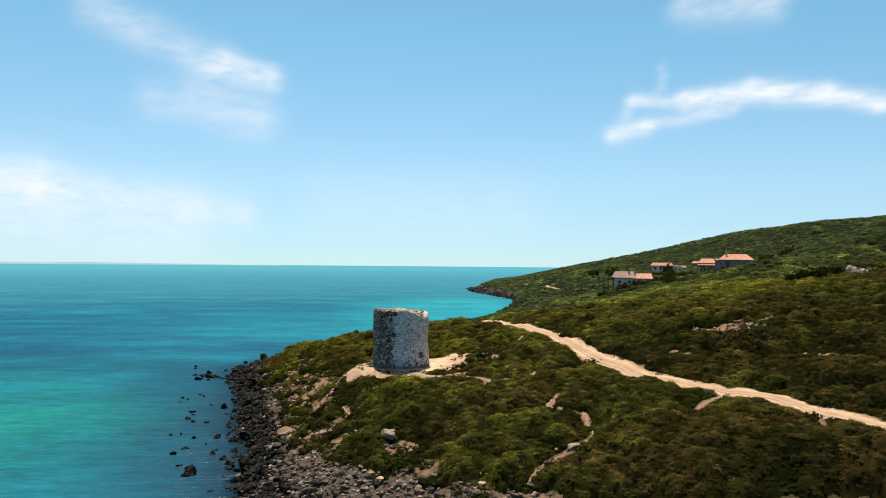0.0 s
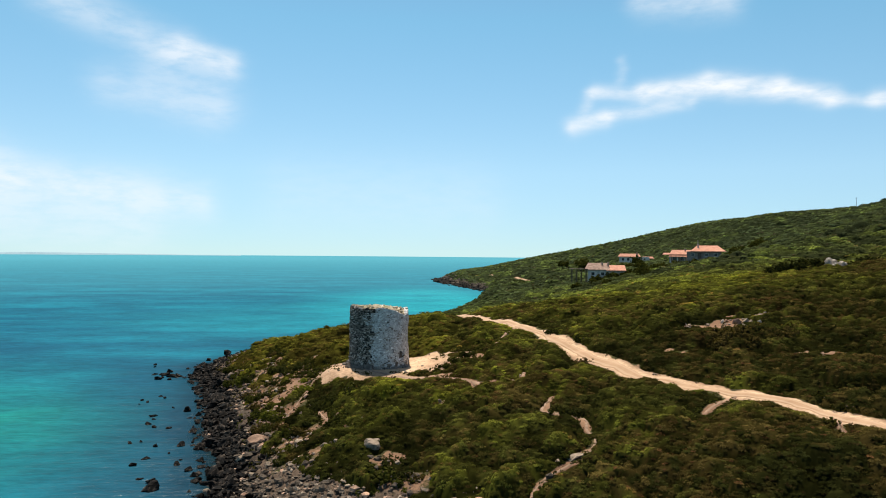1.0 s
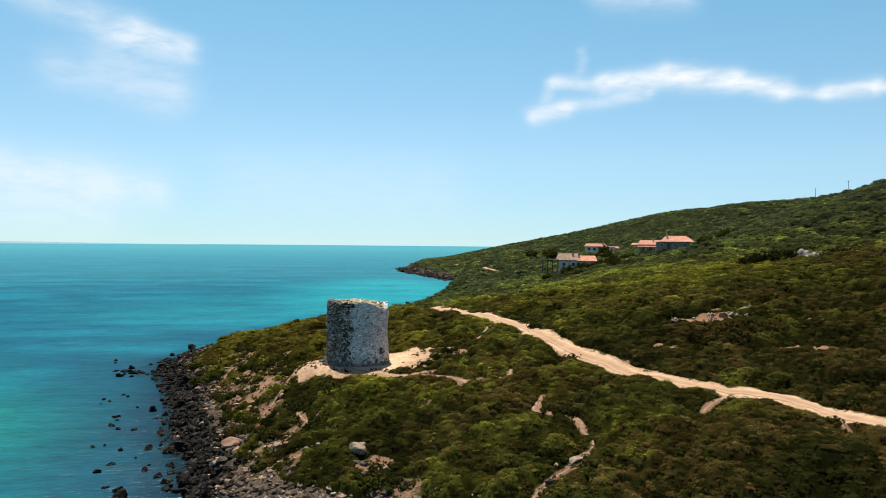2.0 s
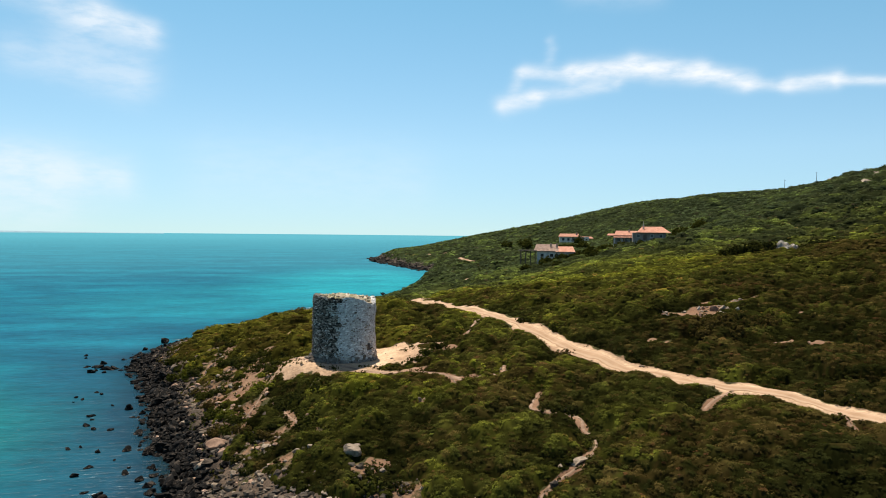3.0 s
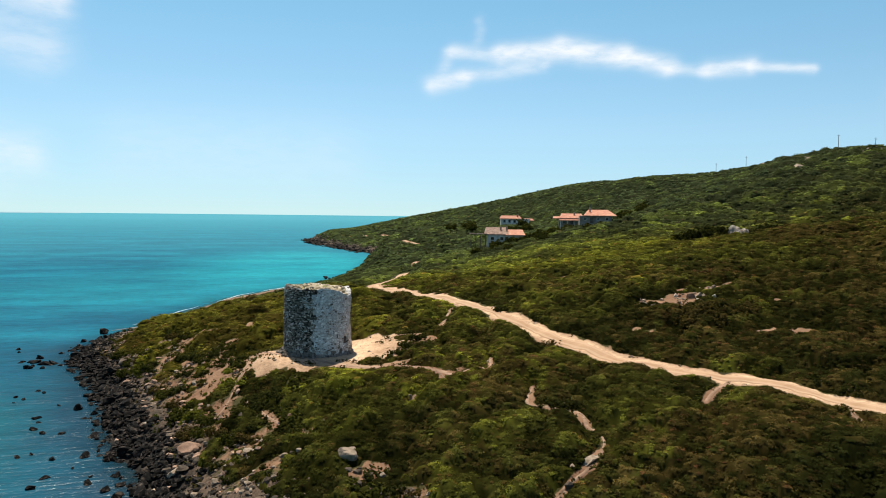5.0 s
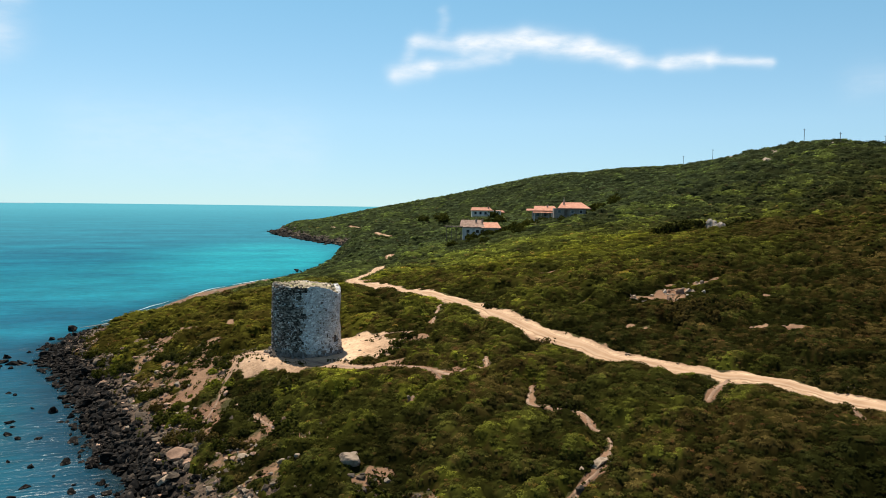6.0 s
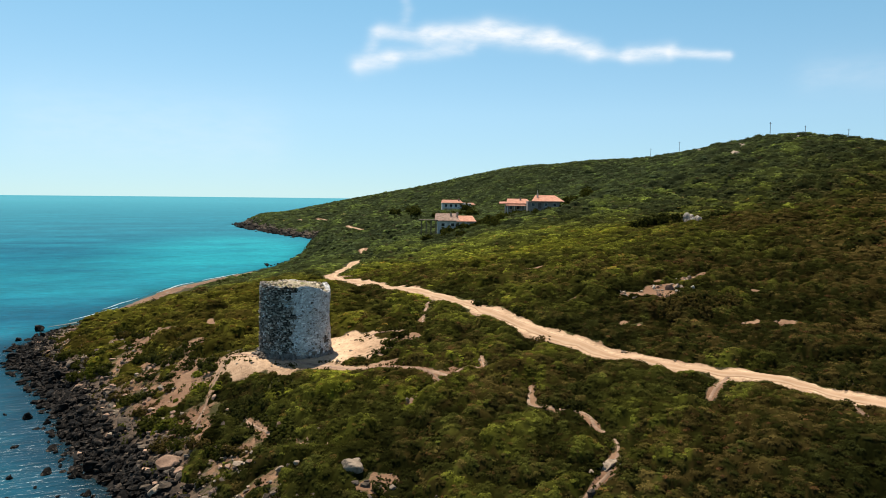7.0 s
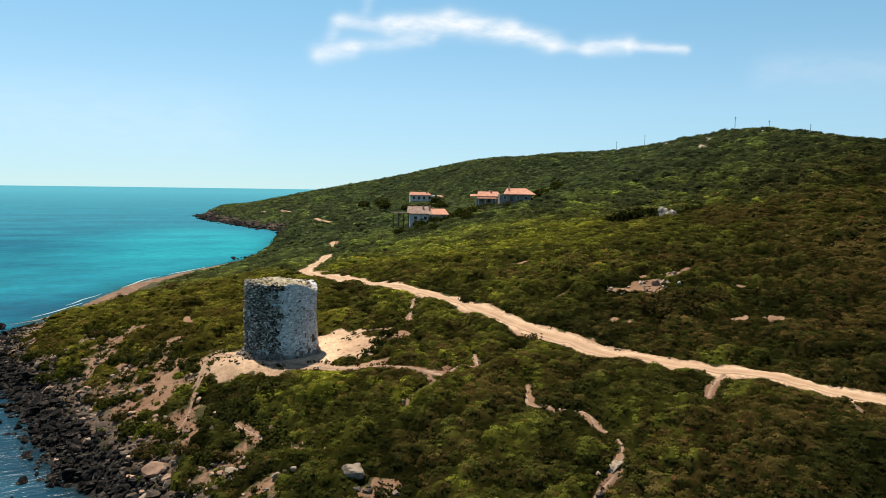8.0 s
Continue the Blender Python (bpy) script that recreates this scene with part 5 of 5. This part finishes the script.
for x, y, r, h in [(45, 118.5, 3.0, 2.1), (48.5, 117.6, 3.3, 2.6), (52.2, 116.6, 3.3, 2.5), (55.6, 115.2, 2.9, 2.2), (49, 114.2, 2.9, 2.1), (45.6, 115.4, 2.5, 1.9), (58.5, 116.2, 2.5, 1.9), (52.8, 113.6, 2.6, 1.9)]:
    shrub(x, y, r, h, BROWN, "brownish dark low thicket on the slope", 800, .2, stem=0.1)
for x, y, r, h, t in [(27.6, 129.5, 2.2, 1.3, DARK), (30.6, 126.5, 2.4, 1.3, DARK), (24, 138.5, 2.0, 1.1, DARK), (47.5, 86.9, 2.0, 1.4, DARK), (46.2, 90.4, 1.6, 1.2, DARK), (21.5, 124, 2.6, 1.2, BROWN), (24.5, 118, 2.4, 1.1, BROWN),
                      (-21.5, 140.5, 1.8, .9, BRIGHT), (1.4, 125.6, 1.3, .8, DEEP), (3.4, 126.6, 1.6, .9, DEEP), (5.6, 129.6, 1.9, 1.0, DEEP), (7.6, 131.5, 2.0, 1.1, DARK), (9.0, 128.0, 2.0, 1.1, DEEP), (-4, 118, 2.4, 1.0, BRIGHT),
                      (1, 116, 2.3, .9, BRIGHT), (-20, 113.5, 1.4, .9, DARK), (-17.5, 115, 1.5, .9, DARK), (-31, 176, 2.4, 1.4, DARK), (-34, 182, 2.0, 1.2, BROWN), (-26, 152, 2.2, 1.2, DARK), (18, 100, 1.8, 1.0, DARK), (-31, 225, 1.8, 1.6, DARK), (-19, 232, 1.5, 1.3, DARK),
                      (-13, 264, 2.4, 2.0, DARK), (-6, 268, 1.8, 1.5, DARK), (-31, 270, 2.5, 1.6, DARK), (-8, 300, 3, 2, DARK), (3, 318, 3, 2, DARK)]:
    shrub(x, y, r, h, t, "single rounded evergreen shrub above the low scrub", 520, .18, stem=0.1)
# wide wind-shorn mounds clinging to the bank above the shore
for x, y, r, h, t in [(-26.6, 124.2, 2.5, 1.3, BROWN), (-24.6, 121.4, 2.4, 1.3, DEEP), (-23.6, 125.6, 2.3, 1.2, DEEP), (-22.2, 118.2, 2.4, 1.3, BROWN), (-25.6, 128.4, 2.2, 1.1, PALETTE[2] * 0.8), (-20.2, 115.4, 2.2, 1.2, DEEP), (-18.4, 112.4, 2.2, 1.1, BROWN),
                      (-41, 170, 2.8, 1.5, DEEP), (-38.8, 174, 2.6, 1.4, BROWN), (-38.2, 166.5, 2.6, 1.4, PALETTE[2] * 0.8), (-27.4, 157, 2.8, 1.4, DARK * 1.4), (-24.6, 153.4, 2.6, 1.4, DARK * 1.4), (-29.6, 161, 2.6, 1.4, DEEP),
                      (-21.3, 134.2, 1.9, 1.0, BRIGHT * 0.8), (-19.4, 131.4, 1.5, 0.8, BRIGHT * 0.8), (-33, 148, 2.2, 1.2, BROWN), (-31, 143.5, 2.2, 1.1, DEEP), (-29.5, 137, 2.0, 1.1, BROWN), (-45.5, 186, 2.4, 1.4, DEEP)]:
    shrub(x, y, r, h, t, "wide wind-shorn mastic mound on the eroded bank", 900, .15, stem=0.1)
# rounded bushes standing free on the eroded bank
models = [shrub(-24.0, 130.0, r, h, t, "rounded wind-shorn bush on the eroded bank", 300, .14, group="bushes on the bank", stem=0.1)
          for r, h, t in ((1.2, .75, DEEP), (.9, .6, PALETTE[2] * 0.8), (1.5, .8, DARK * 1.3), (1.0, .6, PALETTE[4] * 0.8), (1.3, .7, DEEP))]
spot = random.Random(23)
placed = 0
while placed < 150:
    x, y = spot.uniform(-60, 6), spot.uniform(82, 225)
    d = float(inland(np.array(x), np.array(y)))
    if (7.5 if y > 104 else 12.5) < d < 24 and float(bareness(np.array(x), np.array(y))) > 0.3 and math.hypot(x - TOWER.x, y - TOWER.y) > 12 and near_line(np.array(x), np.array(y), FOOTPATHS[6][0]) > 1.6:
        base = models[placed % len(models)]
        m = pose(x, y, float(land(x, y)) - 0.1, 0, 0, spot.uniform(0, 360)) @ Matrix.Scale(spot.uniform(0.7, 1.5), 4)
        if placed < len(models):
            base.matrix_basis = m
        else:
            copy_thing(base, m)
        placed += 1
# taller growth by the crag and the villas
for x, y, r, h in [(102.5, 196.5, 3.8, 4.0), (106.2, 195.5, 4.0, 4.4), (109, 195.5, 3.2, 3.4), (98.5, 198.5, 2.8, 2.6), (117.4, 192.5, 2.2, 2.2), (121, 191.5, 2.8, 3.2), (124.5, 190.5, 2.6, 2.6)]:
    shrub(x, y, r, h, DARK, "dark juniper bush beside the pale crag", 500, .4)
for x, y, r, h in [(70, 276, 3, 3.5), (74, 271, 2.6, 3), (95, 282, 3.2, 3.6), (99, 287, 3, 4.2), (103, 296, 3.4, 4.2), (92, 277, 2.6, 2.6), (84, 276, 2.4, 2.2), (119, 297, 3.0, 3.0), (125, 294.6, 3.2, 2.6), (133, 294, 3.2, 2.6), (146, 306, 3.0, 3.4), (152, 311, 3.4, 4.0), (158, 314, 3.6, 4.2), (118, 308, 2.8, 3.4),
                   (112, 300, 3, 3.6), (107, 303, 3, 4.4), (124, 375, 4, 5.5), (98, 392, 4.2, 6.0), (88, 398, 4, 5), (130, 396, 4.5, 6.5), (72, 281, 2.6, 2.6), (78, 279, 2.4, 2.2), (66, 283, 2.8, 3.0), (88, 279, 2.6, 2.6), (112, 318, 2.6, 3.6), (108, 322, 2.6, 3.6), (152, 345, 4, 5), (140, 350, 4, 5), (165, 330, 3.6, 4.0), (73.5, 283, 2.2, 4.0), (77.5, 282, 2.0, 3.2), (83.5, 281.5, 2.2, 3.6), (87, 283, 2.4, 4.2), (112, 384, 3, 4.2), (117, 385.5, 3, 3.6), (122, 386, 2.8, 3.4), (128, 388, 3, 3.8), (115.5, 309, 2.4, 4.0), (121.5, 310.5, 2.2, 3.4), (137, 312.5, 2.4, 3.4), (142, 308, 2.8, 3.4),
                   (74, 283.4, 2.8, 4.2), (79.5, 281.6, 3.0, 4.6), (84.6, 280.2, 2.7, 4.0), (89, 280.6, 2.8, 4.4), (93, 288, 3.0, 4.6), (67, 285, 2.8, 2.4), (116, 311.4, 2.6, 3.6), (111, 312, 3.0, 4.0), (114.5, 320, 2.8, 4.6), (145, 313.5, 3.4, 3.8), (149, 316.5, 3.2, 3.6), (104, 309, 3.2, 4.8), (108, 386.5, 3.4, 3.6), (126, 383.5, 3.2, 3.4), (100, 402, 5.0, 6.5)]:
    shrub(x, y, r, h, DEEP, "leafy evergreen tree beside a villa", 420, .5, "tree", "trees round the villas", 0.38)

# ---------------------------------------------------------------- villas


def wall_block(bm, w, d, h, below=2.5):
    box(bm, -w / 2, w / 2, -d / 2, d / 2, -below, h)


def tile_roof(parent, w, d, z, rise, over=0.6, lean="front", taper=0.82, label="weathered terracotta tile roof", mat=TERRACOTTA):
    """A pitched roof of barrel-tile rows; lean: both sides, or down to the front or one side."""
    bm = bmesh.new()
    W2, D2 = w / 2 + over, d / 2 + over
    n = max(6, int((w + 2 * over) / 0.55))
    for i in range(n):
        x0 = -W2 + (2 * W2) * i / n
        x1 = -W2 + (2 * W2) * (i + 1) / n
        xm = (x0 + x1) / 2
        lines = [(-D2, 0.0), (0.0, rise), (D2, 0.0)] if lean == "both" else [(-D2, 0.0), (D2, rise)]
        for (ya, za), (yb, zb) in zip(lines, lines[1:]):
            rows = []
            for y, zz in ((ya, za), (yb, zb)):
                f = 1 - (1 - taper) * zz / rise
                rows.append([bm.verts.new((x * f, y, z + zz + up_)) for x, up_ in ((x0, 0.02), (xm - 0.12, 0.12), (xm + 0.12, 0.12), (x1, 0.02))])
                rows.append([bm.verts.new((x * f, y, z + zz - 0.16)) for x in (x0, x1)])
            a, al, b, bl = rows
            for k in range(3):
                bm.faces.new((a[k], a[k + 1], b[k + 1], b[k]))
            bm.faces.new((al[0], bl[0], bl[1], al[1]))
            bm.faces.new((a[0], al[0], al[1], a[3], a[2], a[1]))
            bm.faces.new((b[0], b[1], b[2], b[3], bl[1], bl[0]))
            bm.faces.new((a[0], b[0], bl[0], al[0]))
            bm.faces.new((a[3], al[1], bl[1], b[3]))
    return part("roof", bm, mat, parent, label)


def opening(parent, kind, x, y, z, w, h, side="front"):
    """A window or door set in the front (y-) or the left (x-) wall."""
    frame_bm = bmesh.new()
    for x0, x1, z0, z1 in ((-w / 2 - .1, -w / 2, -.1, h + .1), (w / 2, w / 2 + .1, -.1, h + .1), (-w / 2, w / 2, h, h + .1), (-w / 2, w / 2, -.1, 0)):
        box(frame_bm, x0, x1, -0.10, 0.06, z0, z1)
    ob = part(kind, frame_bm, WHITEWASH if kind == "window" else TIMBER, parent)
    m = Matrix.Translation((x, y, z)) @ (Matrix.Identity(4) if side == "front" else Matrix.Rotation(radians(-90), 4, "Z"))
    ob.matrix_local = m
    bm = bmesh.new()
    box(bm, -w / 2, w / 2, -0.03, 0.03, 0, h)
    part("pane" if kind == "window" else "leaf", bm, DARK_GLASS if kind == "window" else TIMBER, ob)
    return ob


def chimney(parent, x, y, z, h):
    bm = bmesh.new()
    box(bm, x - .35, x + .35, y - .35, y + .35, z, z + h, .03)
    box(bm, x - .48, x + .48, y - .48, y + .48, z + h, z + h + .15, .03)
    box(bm, x - .3, x + .3, y - .3, y + .3, z + h + .15, z + h + .4)
    part("chimney", bm, PLASTER_TAN, parent)


def villa_low():
    h = thing("house", (79.3, 288.0, 23.2), "low whitewashed villa with terracotta roof and timber pergola", "house", "villas on the hillside", rz=-18)
    bm = bmesh.new()
    wall_block(bm, 14.5, 7.0, 3.2)
    part("wall", bm, WHITEWASH, h, "pale rendered wall")
    tile_roof(h, 6.6, 8.6, 3.0, 1.9).location.x = 3.8
    tile_roof(h, 8.8, 10.4, 3.2, 2.5, label="dull brown tile roof", mat=OLD_TILE).location = (-3.6, 1.6, 0)
    for x in (-5.2, -1.5, 2.2, 5.6):
        opening(h, "window", x, -3.52, 1.0, 1.2, 1.2)
    opening(h, "door", 0.4, -3.52, 0.0, 1.1, 2.1)
    chimney(h, 0.6, 1.2, 4.6, 1.3)
    chimney(h, -1.8, 2.4, 4.9, 0.9)
    # pergola
    p = thing("pergola", (68.4, 289.4, 23.4), "timber pergola with a flat slatted roof beside a villa", "pergola", rz=-18)
    for x in (-2.8, -0.9, 1.0, 2.9):
        for y in (-2.6, 2.4):
            bm = bmesh.new()
            box(bm, x - .11, x + .11, y - .11, y + .11, -2.2, 3.0)
            part("post", bm, TIMBER, p)
    for i in range(15):
        bm = bmesh.new()
        box(bm, -3.6, 3.6, -3.0 + .42 * i, -2.72 + .42 * i, 3.16, 3.3)
        part("slat", bm, TIMBER, p)
    for x in (-2.8, 2.9):
        bm = bmesh.new()
        box(bm, x - .1, x + .1, -3.2, 3.2, 3.0, 3.16)
        part("beam", bm, TIMBER, p)


def villa_tall():
    h = thing("house", (153.0, 471.0, 24.2), "two-storey white villa with red tile roof and balcony", "house", "villas on the hillside", rz=-18)
    h.scale = (1.28, 1.28, 1.28)
    bm = bmesh.new()
    wall_block(bm, 15.0, 8.0, 5.2)
    part("wall", bm, WHITEWASH, h, "white rendered wall")
    tile_roof(h, 10.5, 8.4, 5.25, 1.5).location.x = -2.4
    tile_roof(h, 5.0, 6.0, 4.4, 0.9).location = (6.8, 0.6, 0)
    for x in (-5.6, -3.0, -0.4, 2.4):
        opening(h, "window", x, -4.02, 3.2, 1.2, 1.4)
        opening(h, "window", x, -4.02, 0.5, 1.3, 1.5)
    bm = bmesh.new()
    box(bm, -7.2, 3.4, -5.6, -4.0, 2.45, 2.65)
    part("balcony", bm, WHITEWASH, h)
    for x in (-7.0, -3.5, 0.0, 3.2):
        bm = bmesh.new()
        box(bm, x - .15, x + .15, -5.5, -5.2, -1.5, 2.45)
        part("pillar", bm, WHITEWASH, h)
    chimney(h, 1.4, 1.0, 6.0, 1.2)


def villa_wide():
    h = thing("house", (125.4, 302.0, 31.1), "wide plastered villa with a broad terracotta roof", "house", "villas on the hillside", rz=-22)
    bm = bmesh.new()
    wall_block(bm, 13.5, 8.0, 2.95)
    part("wall", bm, PLASTER_TAN, h, "sandy plaster wall")
    tile_roof(h, 13.0, 9.6, 3.0, 2.5, taper=0.6).location.x = 1.6
    for x in (-4.5, 1.0, 4.6):
        opening(h, "window", x, -4.02, 1.0, 1.2, 1.2)
    opening(h, "door", -1.8, -4.02, 0.0, 1.1, 2.1)
    chimney(h, -2.2, 1.0, 4.6, 1.4)
    h = thing("house", (129.0, 331.5, 29.2), "plastered villa wing with layered tile roofs and a shaded porch", "house", "villas on the hillside", rz=-22)
    bm = bmesh.new()
    wall_block(bm, 13.0, 7.5, 3.3)
    part("wall", bm, PLASTER_TAN, h, "sandy plaster wall")
    tile_roof(h, 10.5, 8.8, 3.5, 2.1).location.x = -0.6
    tile_roof(h, 8.5, 3.4, 2.5, 0.8, label="porch roof of terracotta tiles").location = (-2.0, -5.4, 0)
    tile_roof(h, 5.0, 5.0, 3.4, 0.8).location = (-6.5, 1.0, 0)
    for x in (-6.0, -2.8, 0.4, 2.0):
        bm = bmesh.new()
        box(bm, x - .17, x + .17, -7.0, -6.66, -2.4, 2.6)
        part("pillar", bm, WHITEWASH, h)
    for x in (-4.2, -0.8):
        opening(h, "window", x, -3.77, 0.9, 1.4, 1.4)
    opening(h, "door", 3.8, -3.77, 0.0, 1.2, 2.2)
    chimney(h, 0.6, 0.8, 5.0, 0.9)
    m = thing("mast", (123.2, 302.8, 35.2), "slim pale mast standing on a villa roof", "mast")
    bm = bmesh.new()
    rod(bm, (0, 0, 0), (0, 0, 3.8), 0.09, 0.05)
    part("pole", bm, WHITEWASH, m)


villa_low()
villa_tall()
villa_wide()

# ---------------------------------------------------------------- poles on the crest


def utility_pole(x, y, h):
    p = thing("utility_pole", (x, y, float(land(x, y)) - 0.3), "slim wooden pole standing on the crest of the hill", "pole", "poles along the crest")
    bm = bmesh.new()
    rod(bm, (0, 0, 0), (0, 0, h), 0.16, 0.1)
    part("pole", bm, TIMBER, p)
    bm = bmesh.new()
    box(bm, -0.8, 0.8, -0.06, 0.06, h - 0.7, h - 0.55)
    part("crossarm", bm, TIMBER, p)


for x, y, h in [(263, 314, 8.5), (306, 437, 9), (265, 294, 6), (282, 284, 6), (295, 454, 7.5)]:
    utility_pole(x, y, h)

# ---------------------------------------------------------------- beach and foam


def strand(name, line, width, z, mat, label, category, seed, wave=1.0):
    pts = smooth_line(line, 2.0)
    co, faces = [], []
    for i, p in enumerate(pts):
        d = (pts[min(i + 1, len(pts) - 1)] - pts[max(i - 1, 0)]).normalized()
        w = width * max(0.05, min(i, len(pts) - 1 - i, 6) / 6) * (0.5 + float(grain(p.x, p.y, 6, seed)))
        off = wave * (float(grain(p.x, p.y, 9, seed + 1)) - 0.5)
        for s in (-1, -0.4, 0.4, 1):
            q = off + s * w / 2
            co.append((p.x + d.y * q, p.y - d.x * q, z + (0.05 if abs(s) < 0.5 else -0.03)))
    for i in range(len(pts) - 1):
        for k in range(3):
            faces.append([4 * i + k, 4 * i + k + 1, 4 * i + 5 + k, 4 * i + 4 + k])
    return tagged(new(name, mesh_of(name, np.array(co), np.array(faces)[:, ::-1], mat, True)), label, category, kind="structure")


strand("beach", [(-56, 240), (-47, 250), (-39, 266), (-31, 290), (-23, 312), (-7, 337), (12, 362), (26, 386)], 1.7, 0.12, SAND, "narrow strip of wet pale sand at the waterline", "beach", 50, 1.5)
for line in ([(-31, 303), (-24, 320), (-17, 331)], [(-14, 335), (-5, 347), (3, 357)], [(-52, 250), (-46, 261), (-41, 272)], [(-45, 268), (-40, 280), (-36, 290)]):
    strand("foam", line, 0.5, 0.05, FOAM, "line of white foam where small waves break", "foam", 60, 2.0)
